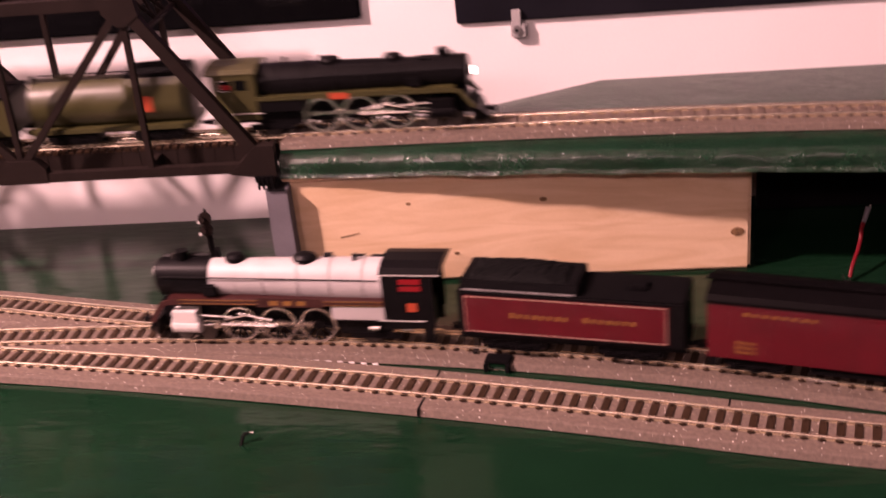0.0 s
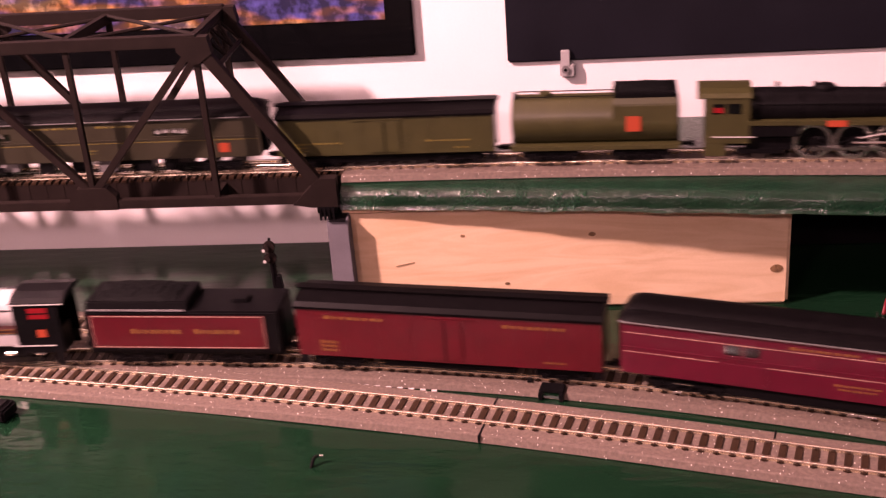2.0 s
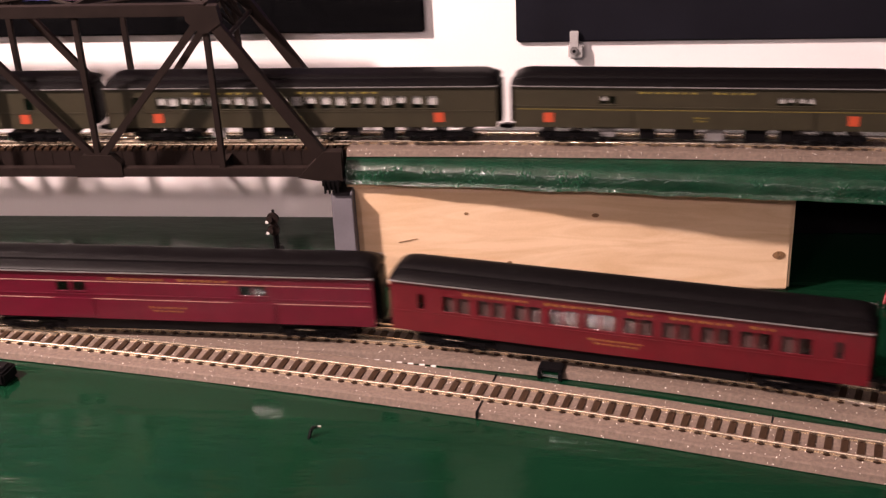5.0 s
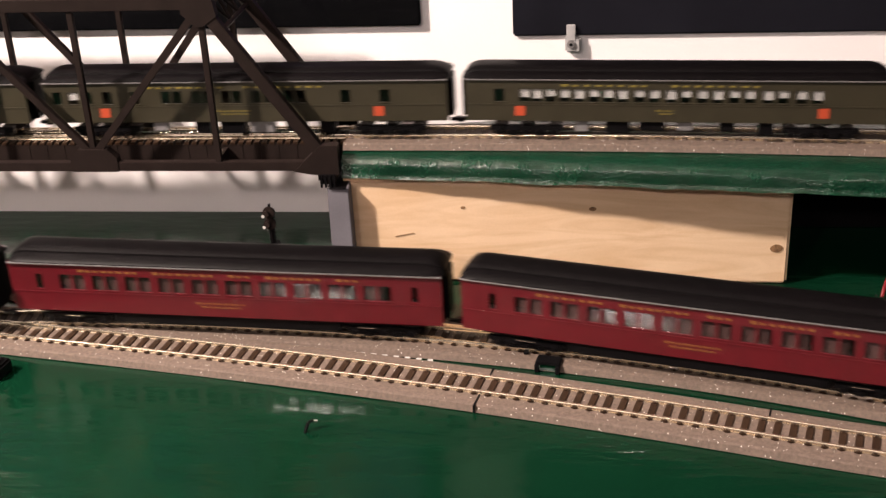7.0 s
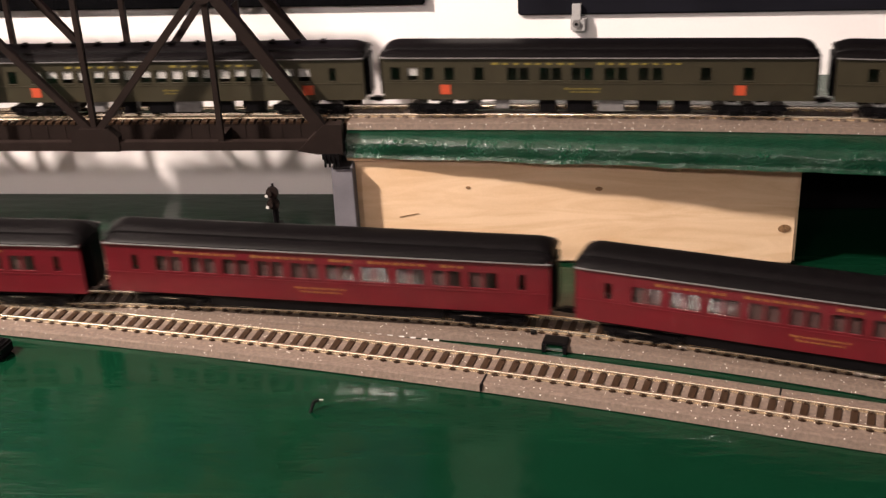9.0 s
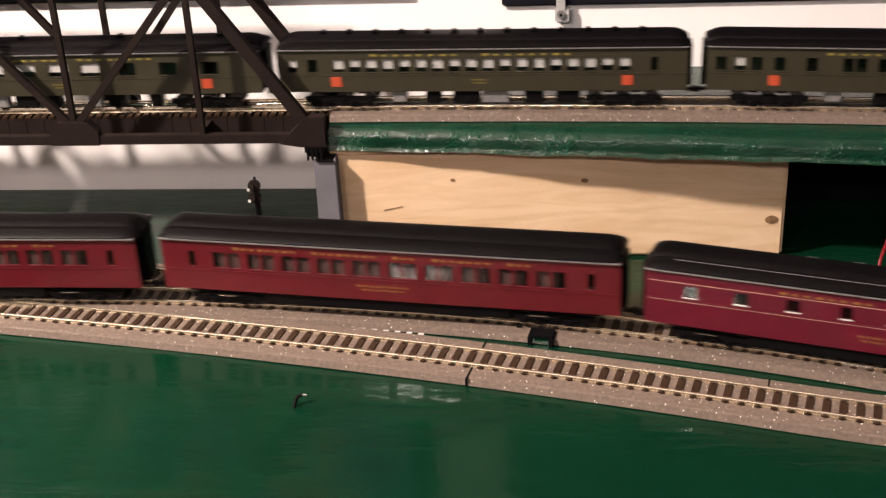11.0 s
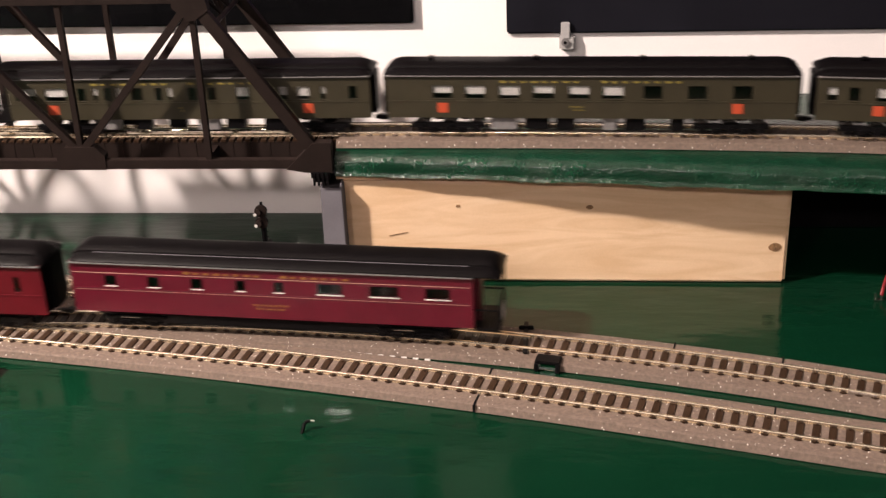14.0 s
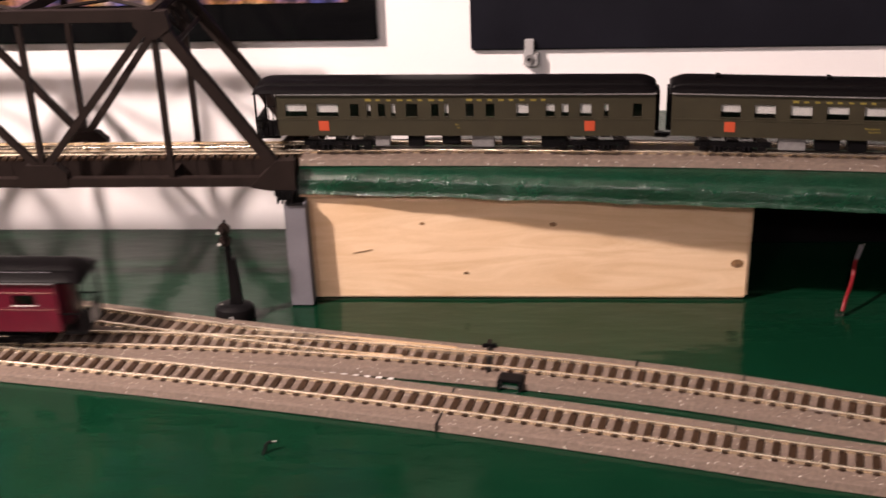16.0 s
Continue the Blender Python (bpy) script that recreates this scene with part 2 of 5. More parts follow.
def prism(bm, outline, x0, x1):
    """An outline of (y, z) drawn out along x."""
    sweep(bm, [[(x, y, z) for y, z in outline] for x in (x0, x1)])


def part(name, bm, material, parent=None, label="", bevel=0.0, smooth=False, place=None):
    bmesh.ops.recalc_face_normals(bm, faces=bm.faces)
    if bevel:
        bmesh.ops.bevel(bm, geom=bm.edges, offset=bevel, segments=2, affect="EDGES", clamp_overlap=True)
    me = bpy.data.meshes.new(name)
    bm.to_mesh(me)
    bm.free()
    if smooth:
        for p in me.polygons:
            p.use_smooth = True
        me.set_sharp_from_angle(angle=radians(35))
    me.materials.append(material)
    ob = new(name, me)
    ob.parent = parent
    if place is not None:
        ob.matrix_basis = place
    if label:
        tagged(ob, label)
    return ob


def again(ob, place):
    """Another object on the same mesh, under the same thing."""
    o = new(ob.name.split(".")[0], ob.data)
    o.parent, o.matrix_basis = ob.parent, place
    return o


def thing(name, label, category, group="", place=None, kind=""):
    ob = tagged(new(name), label, category, group, kind)
    ob.empty_display_size = 0.02
    if place is not None:
        ob.matrix_basis = place
    return ob


def boxes(*rows):
    bm = bmesh.new()
    for r in rows:
        box(bm, *r)
    return bm


# ---- lines of the tracks ----
def eased(pts, degree):
    xs, ys = np.array(pts).T
    c = np.polyfit(xs, ys, degree)
    d = np.polyder(c)
    lo, hi = xs.min(), xs.max()

    def y(x):
        k = min(max(x, lo), hi)
        m = np.polyval(d, k)
        far, D = abs(x - k), 0.45
        return float(np.polyval(c, k) + (m if x > k else -m) * D * (1 - math.exp(-far / D)))
    return y


near_y = eased([(-0.47, 0.737), (-0.3445, 0.7181), (-0.2354, 0.7006), (-0.1382, 0.683), (-0.0466, 0.6634), (0.039, 0.6435), (0.1189, 0.624)], 3)
low_main = eased([(-0.45, 0.741), (-0.3653, 0.7442), (-0.2435, 0.7409), (-0.1641, 0.7359), (-0.0867, 0.7273), (-0.0489, 0.7209), (0.0422, 0.7029),
                  (0.0944, 0.6925), (0.1602, 0.6737), (0.179, 0.6672)], 4)


def low_y(x):
    """The second track, which runs into the first one at a turnout."""
    k = min(1, max(0, (-0.36 - x) / 0.18))
    k = k * k * (3 - 2 * k)
    return low_main(x) * (1 - k) + near_y(x) * k


def third_y(x):
    return low_y(max(x, -0.42)) + 0.40 * (x + 0.02) ** 2 if x > -0.5 else third_y(-0.4999) - 0.36 * (x + 0.5)


up_y = eased([(-0.6, 0.8445), (-0.4, 0.8445), (-0.2, 0.8445), (-0.07, 0.8440), (0.026, 0.8415), (0.103, 0.8372), (0.194, 0.8322), (0.3, 0.820)], 3)
Z_LOW, Z_UP = 0.007, 0.108


# ---- room ----
def structure(name, bm, material, label, category, bevel=0.0, parent=None):
    return tagged(part(name, bm, material, parent, bevel=bevel), label, category, kind="structure")


YW = 0.940
structure("wall_north", boxes((-3.2, 3.2, YW, YW + 0.1, -0.9, 1.6)), M_WALL, "plain white painted wall behind the layout", "wall")
structure("wall_south", boxes((-3.2, 3.2, -2.6, -2.5, -0.9, 1.6)), M_ROOM, "plain taupe painted wall", "wall")
structure("wall_west", boxes((-3.3, -3.2, -2.6, YW + 0.1, -0.9, 1.6)), M_ROOM, "plain taupe painted wall", "wall")
structure("wall_east", boxes((3.2, 3.3, -2.6, YW + 0.1, -0.9, 1.6)), M_ROOM, "plain taupe painted wall", "wall")
structure("floor", boxes((-3.3, 3.3, -2.6, YW + 0.1, -1.0, -0.9)), M_FLOOR, "brown wooden floor", "floor")
structure("ceiling", boxes((-3.3, 3.3, -2.6, YW + 0.1, 1.6, 1.7)), M_ROOM, "plain taupe ceiling", "ceiling")

table = thing("layout_table", "glossy dark green painted layout table against a white wall", "table")
bm = bmesh.new()
nx, ny = 160, 30
grid = [[bm.verts.new((-2.9 + 5.8 * i / nx, 0.28 + (YW - 0.281) * j / ny,
                       0.0006 * noise.noise((i * 0.5, j * 0.5, 3.0)) - 0.0006 if 0 < j < ny else -0.0006)) for j in range(ny + 1)] for i in range(nx + 1)]
for i in range(nx):
    for j in range(ny):
        bm.faces.new((grid[i][j], grid[i + 1][j], grid[i + 1][j + 1], grid[i][j + 1]))
part("tabletop", bm, M_TABLE, table, smooth=True)
part("apron", boxes((-2.9, 2.9, 0.281, YW - 0.002, -0.045, -0.0022)), M_TABLE, table)
leg = part("leg", boxes((-0.03, 0.03, -0.03, 0.03, -0.855, 0)), M_PINE, table, place=pose(-2.8, 0.33, -0.045))
for x in (-0.95, 0.95, 2.8):
    again(leg, pose(x, 0.33, -0.045))
for x in (-2.8, -0.95, 0.95, 2.8):
    again(leg, pose(x, 0.88, -0.045))

# raised deck at the right and the left of the bridge
def front_edge(x):
    return 0.8115 - 0.032 * min(1, max(0, (x + 0.16) / 0.36)) ** 1.2 - 0.10 * max(0, min(x, 0.8) - 0.2)


def back_edge(x):
    if x < -0.03:
        return 0.868 + 0.17 * (x + 0.163)
    return min(YW - 0.001, 0.8906 + 0.55 * (x + 0.03))


def deck(name, x0, x1, front, back, label):
    bm = bmesh.new()
    rings = []
    k = int((min(x1, 0.5) - x0) / 0.002) if x0 > -1 else 200
    stations = [x0 + (min(x1, 0.5) - x0) * i / k for i in range(k + 1)] + ([x1] if x1 > 0.5 else [])
    for x in stations:
        f, b = front(x), back(x)
        w = 0.0011 * noise.noise((x * 22, 0, 0)) + 0.0010 * noise.noise((x * 75, 4, 0)) + 0.0004 * noise.noise((x * 260, 6, 0))
        u = 0.0016 * noise.noise((x * 28, 9, 0)) + 0.0005 * noise.noise((x * 190, 2, 0))
        ring = [(x, f + 0.010, 0.0820 + w), (x, f + 0.002, 0.0825 + w), (x, f - 0.0010 + u, 0.0844 + w), (x, f + 0.0003 + u, 0.0857 + w), (x, f + 0.0009 + u * 0.5, 0.0885 + w * 0.6),
                (x, f + 0.0006, 0.0935 + w * 0.6), (x, f + 0.0018, 0.0956 + u * 1.2), (x, f + 0.0042, 0.0976 + u * 1.1), (x, f + 0.0072, 0.0990 + u * 0.6)]
        for j in range(1, 8):
            y = f + 0.007 + (b - f - 0.010) * j / 8
            ring.append((x, y, 0.1004 + 0.0007 * noise.noise((x * 30, y * 60, 1)) * (1 if abs(y - up_y(x)) > 0.026 else 0)))
        ring += [(x, b, 0.0995), (x, b, 0.0830), (x, (f + b) / 2, 0.0822)]
        rings.append(ring)
    sweep(bm, rings)
    return structure(name, bm, M_DECK, label, "raised deck")


d = deck("raised_deck", -0.163, 2.6, front_edge, back_edge, "green painted foam deck with a glossy wavy edge, carrying the upper track")
for p in d.data.polygons:
    p.use_smooth = True
d.data.set_sharp_from_angle(angle=radians(50))
deck("raised_deck_approach", -2.9, -0.696, lambda x: 0.800, lambda x: 0.895, "green painted foam deck carrying the upper track")
for x in (-2.3, -1.7, -1.1):
    structure("deck_riser", boxes((x, x + 0.25, 0.81, 0.848, 0, 0.0823)), M_PINE, "pine board holding up the deck", "board", bevel=0.002)
for x in (0.75, 1.4, 2.1):
    structure("deck_riser", boxes((x, x + 0.25, 0.81, 0.848, 0, 0.0823)), M_PINE, "pine board holding up the deck", "board", bevel=0.002)

board = thing("pine_board", "bare pine board with knots standing on edge under the deck", "board")
part("plank", boxes((-0.166, 0.1535, 0.815, 0.834, 0, 0.0815)), M_PINE, board, bevel=0.0022)
for x, z, rx, rz in ((-0.0775, 0.0598, 0.0016, 0.0011), (0.0149, 0.0589, 0.0025, 0.0016), (-0.047, 0.0208, 0.0018, 0.0011), (0.1445, 0.0285, 0.0042, 0.0032)):
    bm = bmesh.new()
    ring = [(x + rx * (1 + 0.10 * math.sin(2 * a + 1)) * math.cos(a), 0.8146, z + rz * math.sin(a)) for a in [i * math.pi / 8 for i in range(16)]]
    sweep(bm, [ring, [(p[0], 0.8155, p[2]) for p in ring]])
    part("knot", bm, M_KNOT, board, "dark knot in the wood")
bm = bmesh.new()
beam(bm, (-0.128, 0.8149, 0.0365), (-0.114, 0.8149, 0.0395), 0.0005, 0.0006)
part("scratch", bm, M_KNOT, board, "thin dark scratch")

# black sheet added to deepen the shade under the raised deck
black = structure("dark_cloth_panel", boxes((0.17, 1.6, 0.912, 0.918, 0, 0.046)), M_BLACK, "black sheet added at the wall to deepen the shade below the deck", "panel")

# ---- screens on the wall ----
tv = thing("television", "wall television showing city lights, in a glossy black bezel", "television")
part("bezel", boxes((-0.855, -0.1175, 0.9345, YW - 0.0005, 0.1595, 0.594)), M_BEZEL, tv, "glossy black bezel", bevel=0.0012)
part("screen", boxes((-0.835, -0.1385, 0.9338, 0.9352, 0.1890, 0.574)), M_SCREEN, tv, "lit picture of orange and violet city lights")

# unseen strip added so that the table mirrors less white wall
structure("wall_strip", boxes((-0.1165, -0.0475, YW - 0.002, YW - 0.0002, 0.206, 0.60)), M_ROOM, "unseen taupe strip added between two black screens to darken a table reflection", "wall")

panel = thing("black_wall_panel", "flat black panel hung on a white wall", "wall panel")
part("sheet", boxes((-0.0465, 0.85, 0.9365, YW - 0.0005, 0.1495, 0.60)), M_PANEL, panel, bevel=0.0012)
clip = thing("panel_clip", "clear plastic clip with a screw holding up the black panel", "clip")
part("tab", boxes((-0.0055, 0.0015, 0.9335, 0.9365, 0.146, 0.1585)), M_CLIP, clip, "clear plastic tab", bevel=0.0006)
part("plate", boxes((-0.0065, 0.0055, 0.9340, YW - 0.0005, 0.1365, 0.1488)), M_CLIP, clip, bevel=0.0015)
bm = bmesh.new()
rod(bm, (-0.0022, 0.9325, 0.1435), (-0.0022, 0.9342, 0.1435), 0.0030, 16)
part("screw", bm, M_GREYEQ, clip, "round steel screw head")
bm = bmesh.new()
rod(bm, (-0.0022, 0.9322, 0.1435), (-0.0022, 0.9330, 0.1435), 0.0012, 12)
part("screw_slot", bm, M_BLACK, clip)

# lamps out of view that light the room
for place in (KEY, *SPOTS):
    lampob = thing("ceiling_bulb", "bare warm bulb on a short ceiling fitting", "lamp", place=pose(place[0], place[1], 1.6))
    bm = bmesh.new()
    rod(bm, (0, 0, -0.020), (0, 0, 0), 0.05, 20)
    part("canopy", bm, M_WHITE, lampob)
    if place is KEY:
        bm = bmesh.new()
        rod(bm, (0, 0, place[2] + 0.10 - 1.6), (0, 0, -0.019), 0.003, 8)
        part("cord", bm, M_BLACK, lampob)
# unseen window pane, added as a place for the blue fill
wl = structure("window_1", boxes((3.19, 3.202, -0.35, 0.45, 0.70, 1.50)), M_GLASS, "unseen window added to go with the blue fill light", "window")


# ---- tracks ----
def line(y_of, z, off, x0, x1, step=0.012):
    """Places beside a track's line."""
    out = []
    k = max(2, int((x1 - x0) / step))
    for i in range(k + 1):
        x = x0 + (x1 - x0) * i / k
        m = (y_of(x + 0.001) - y_of(x - 0.001)) / 0.002
        n = Vector((-m, 1, 0)).normalized()
        out.append((Vector((x, y_of(x), z)), n))
    return out


def tie_mesh():
    bm = boxes((-0.0021, 0.0021, -0.0079, 0.0079, -0.0010, 0.0004))
    for s in (-1, 1):
        y = s * 0.0100
        box(bm, -0.0008, 0.0008, y - 0.0012, y + 0.0012, -0.0010, 0.0009)
        box(bm, -0.0021, 0.0021, y - 0.0002 + s * 0.0004, y + 0.0005 + s * 0.0004, -0.0010, 0.0005)
        box(bm, -0.0008, 0.0008, s * 0.0068 - 0.0006, s * 0.0068 + 0.0006, 0.0003, 0.0011)
    return bm


def track(name, y_of, z, x0, x1, label, ties, bed=True, sink=0.0, spacing=0.00916, half=0.0235, tie_mat=None):
    tie_mat = tie_mat or M_TIE
    t = thing(name, label, "model track")
    top = z - 0.0025 - sink
    if bed:
        bm = bmesh.new()
        rings = []
        for p, n in line(y_of, 0, 0, x0, x1):
            rings.append([tuple(p + n * o + Vector((0, 0, h))) for o, h in
                          ((-half, z - 0.007), (-half + 0.0018, top - 0.0006), (-half + 0.0034, top), (half - 0.0034, top), (half - 0.0018, top - 0.0006), (half, z - 0.007))])
        sweep(bm, rings)
        part("roadbed", bm, M_BED, t, "speckled grey-brown ballast roadbed")
    for s in (-1, 1):
        bm = bmesh.new()
        edge = ((0.0011, -0.0026), (0.0011, -0.0021), (0.0004, -0.0017), (0.0004, -0.0010), (0.00105, -0.0008), (0.00105, -0.00045), (0.00092, -0.00018), (0.00066, -0.00005), (0.0003, 0.0))
        prof = [(-o, h) for o, h in edge] + [(o, h) for o, h in edge[::-1]]
        sweep(bm, [[tuple(p + n * (s * 0.00875 + o) + Vector((0, 0, z + h))) for o, h in prof] for p, n in line(y_of, 0, 0, x0, x1)])
        part("rail", bm, M_RAIL, t, "bright brass-coloured rail", smooth=True)
    first = None
    a, b = ties
    rest = bmesh.new()
    x = x0 + 0.004
    while x < x1:
        m = (y_of(x + 0.001) - y_of(x - 0.001)) / 0.002
        place = pose(x, y_of(x), top + 0.0004, 0, 0, math.degrees(math.atan(m)))
        if a <= x <= b:
            if first is None:
                first = part("tie", tie_mesh(), tie_mat, t, place=place)
            else:
                again(first, place)
        else:
            v = box(rest, -0.0019, 0.0019, -0.0128, 0.0128, -0.0010, 0.0004)
            bmesh.ops.transform(rest, matrix=place, verts=v)
        x += spacing / math.sqrt(1 + m * m)
    if len(rest.verts):
        tagged(part("tie_row", rest, M_TIE, t), kind="stuff")
    else:
        rest.free()
    return t


near_track = track("near_track", near_y, Z_LOW, -2.8, 2.8, "curved model railway track on grey roadbed on the green table", (-0.50, 0.26))
low_track = track("second_track", low_y, Z_LOW, -0.49, 2.8, "curved model railway track with turnouts on grey roadbed", (-0.49, 0.30), sink=0.0003)
third_track = track("siding_track", third_y, Z_LOW, -1.1, -0.05, "siding track leaving a turnout on grey roadbed", (-0.52, -0.05), sink=0.0006)
up_track = track("upper_track", up_y, Z_UP, -0.163, 2.6, "model track on grey roadbed on the raised green deck", (-0.163, 0.34), half=0.0225, tie_mat=M_TIEUP)
approach_track = track("approach_track", up_y, Z_UP, -2.9, -0.696, "model track on grey roadbed on the raised deck", (-0.73, -0.696), half=0.0225)

# ---- truss bridge ----
bridge = thing("truss_bridge", "dark brown plastic railway truss bridge on a grey pier", "bridge")
NEAR_NODES = (-0.1725, -0.2514, -0.3435, -0.4355, -0.5275, -0.6195, -0.6985)
FAR_NODES = (-0.1700, -0.2495, -0.3355, -0.4245, -0.5135, -0.6025, -0.6820)
ZB, ZT = 0.0945, 0.2125
FAR = 0.879
for yt, side in ((0.811, -1), (FAR, 1)):
    nodes = NEAR_NODES if side < 0 else FAR_NODES
    ZT = 0.2125 if side < 0 else 0.2150
    bm = bmesh.new()
    beam(bm, (nodes[0] + 0.005, yt, ZB), (nodes[-1] - 0.005, yt, ZB), 0.0068, 0.006)
    part("bottom_chord", bm, M_BRIDGE, bridge, bevel=0.0004)
    bm = bmesh.new()
    beam(bm, (nodes[1] + 0.002, yt, ZT + 0.001), (nodes[5] - 0.002, yt, ZT + 0.001), 0.0085, 0.0065)
    part("top_chord", bm, M_BRIDGE, bridge, bevel=0.0004)
    for a, b in ((0, 1), (6, 5)):
        bm = bmesh.new()
        beam(bm, (nodes[a], yt, ZB + 0.004), (nodes[b], yt, ZT), 0.0085, 0.0062)
        part("end_post", bm, M_BRIDGE, bridge, bevel=0.0004)
    for top, bot in ((1, 2), (3, 2), (3, 4), (5, 4)):
        bm = bmesh.new()
        beam(bm, (nodes[top], yt, ZT - 0.002), (nodes[bot], yt, ZB + 0.008), 0.0052, 0.0046)
        part("diagonal", bm, M_BRIDGE, bridge, bevel=0.0003)
    for i in range(1, 6):
        bm = bmesh.new()
        beam(bm, (nodes[i], yt, ZB), (nodes[i], yt, ZT), 0.0042, 0.0038)
        part("vertical", bm, M_BRIDGE, bridge, bevel=0.0003)
    for i in (2, 4):
        bm = bmesh.new()
        prism2 = [(nodes[i] - 0.0175, ZB - 0.0036), (nodes[i] + 0.0175, ZB - 0.0036), (nodes[i] + 0.0175, ZB + 0.007), (nodes[i] + 0.011, ZB + 0.0135),
                  (nodes[i] - 0.011, ZB + 0.0135), (nodes[i] - 0.0175, ZB + 0.007)]
        sweep(bm, [[(x, yt + o, z) for x, z in prism2] for o in (-0.0036, 0.0036)])
        part("gusset_plate", bm, M_BRIDGE, bridge)
    for i in (1, 3, 5):
        bm = bmesh.new()
        out = [(nodes[i] - 0.0125, ZT + 0.004), (nodes[i] + 0.010, ZT + 0.004), (nodes[i] + 0.012, ZT - 0.008), (nodes[i] + 0.002, ZT - 0.015),
               (nodes[i] - 0.0035, ZT - 0.015), (nodes[i] - 0.0125, ZT - 0.006)]
        sweep(bm, [[(x, yt + o, z) for x, z in out] for o in (-0.0036, 0.0036)])
        part("gusset_plate", bm, M_BRIDGE, bridge)
    for i, s in ((0, 1), (6, -1)):
        x = nodes[i]
        bm = bmesh.new()
        out = [(x + s * 0.0085, ZB - 0.006), (x + s * 0.0085, ZB + 0.016), (x - s * 0.004, ZB + 0.016), (x - s * 0.024, ZB - 0.0036), (x - s * 0.010, ZB - 0.006)]
        sweep(bm, [[(px, yt + o, z) for px, z in out] for o in (-0.0040, 0.0040)])
        part("end_plate", bm, M_BRIDGE, bridge)
        bm = boxes((x - 0.0065, x + 0.0065, yt - 0.0055, yt + 0.0055, ZB - 0.0095, ZB - 0.0055), (x - 0.0055, x + 0.0055, yt - 0.0042, yt + 0.0042, ZB - 0.0130, ZB - 0.0094))
        for k in range(4):
            box(bm, x - 0.0052 + 0.0032 * k, x - 0.0040 + 0.0032 * k, yt - 0.0062, yt - 0.0040, ZB - 0.0150, ZB - 0.0055)
        part("bearing_shoe", bm, M_BLACK, bridge, "black ribbed bearing shoe")
nodes, ZT = [(a + b) / 2 for a, b in zip(NEAR_NODES, FAR_NODES)], 0.2138
for yg in (0.8295, 0.8595):
    bm = boxes((nodes[6] - 0.004, nodes[0] + 0.008, yg - 0.001, yg + 0.001, 0.0905, Z_UP - 0.0042))
    k = 0
    while nodes[0] - 0.0135 * k > nodes[6]:
        x = nodes[0] - 0.0135 * k
        box(bm, x - 0.0004, x + 0.0004, yg - 0.0013, yg + 0.0013, 0.0906, Z_UP - 0.0043)
        k += 1
    part("stringer", bm, M_BRIDGE, bridge, "brown plate girder with ribs")


def cross_bar(name, a, b, w, z0, z1):
    """A bar from the near truss to the far one."""
    bm = bmesh.new()
    ring = lambda x, y: [(x - w, y, z0), (x + w, y, z0), (x + w, y, z1), (x - w, y, z1)]
    sweep(bm, [ring(a, 0.8135), ring(b, FAR - 0.0025)])
    part(name, bm, M_BRIDGE, bridge)


for a, b in zip(NEAR_NODES, FAR_NODES):
    cross_bar("floor_beam", a, b, 0.002, 0.0915, 0.1015)
for a, b in list(zip(NEAR_NODES, FAR_NODES))[1:6]:
    cross_bar("top_strut", a, b, 0.0022, ZT - 0.003, ZT + 0.004)
for i in range(1, 5):
    for s in (0, 1):
        bm = bmesh.new()
        a, b = (NEAR_NODES[i], FAR_NODES[i + 1]) if s else (FAR_NODES[i], NEAR_NODES[i + 1])
        ya, yb = (0.814, FAR - 0.003) if s else (FAR - 0.003, 0.814)
        rod(bm, (a, ya, ZT + 0.001 + 0.002 * s), (b, yb, ZT + 0.001 + 0.002 * s), 0.0014, 6)
        part("lateral_brace", bm, M_BRIDGE, bridge)
# portal lattice between the end posts
for i, j in ((0, 1), (6, 5)):
    p, q = Vector((nodes[j], 0, ZT)), Vector((nodes[i], 0, ZB + 0.004))
    low = p.lerp(q, 0.17)
    for at, thick in ((p, 0.0030), (low, 0.0018)):
        bm = bmesh.new()
        rod(bm, (at.x, 0.814, at.z), (at.x, FAR - 0.003, at.z), thick, 8)
        part("portal_bar", bm, M_BRIDGE, bridge)
    for k in range(6):
        a, b = 0.814 + 0.062 * k / 6, 0.814 + 0.062 * (k + 1) / 6
        u, v = (p, low) if k % 2 else (low, p)
        bm = bmesh.new()
        rod(bm, (u.x, a, u.z), (v.x, b, v.z), 0.0013, 6)
        part("portal_lacing", bm, M_BRIDGE, bridge)
for s in (-1, 1):
    bm = bmesh.new()
    sweep(bm, [[(x, 0.8445 + s * 0.00875 + o, Z_UP + h) for o, h in ((-0.0011, -0.0026), (-0.0006, -0.0018), (-0.0006, 0), (0.0006, 0), (0.0006, -0.0018), (0.0011, -0.0026))]
               for x in (-0.6960, -0.1630)])
    part("rail", bm, M_RAIL, bridge, "bright brass-coloured rail")
    bm = bmesh.new()
    sweep(bm, [[(x, 0.8445 + s * 0.0052 + o, Z_UP + h) for o, h in ((-0.0009, -0.0026), (-0.0005, -0.0018), (-0.0005, -0.0003), (0.0005, -0.0003), (0.0005, -0.0018), (0.0009, -0.0026))]
               for x in (-0.683, -0.178)])
    part("guard_rail", bm, M_RAIL, bridge, "bright inner guard rail")
first = None
x = -0.1640
while x > -0.695:
    if first is None:
        first = part("bridge_tie", boxes((-0.0018, 0.0018, -0.0165, 0.0165, -0.0018, 0.0)), M_TIE, bridge, place=pose(x, 0.8445, Z_UP - 0.0025))
    else:
        again(first, pose(x, 0.8445, Z_UP - 0.0025))
    x -= 0.0058

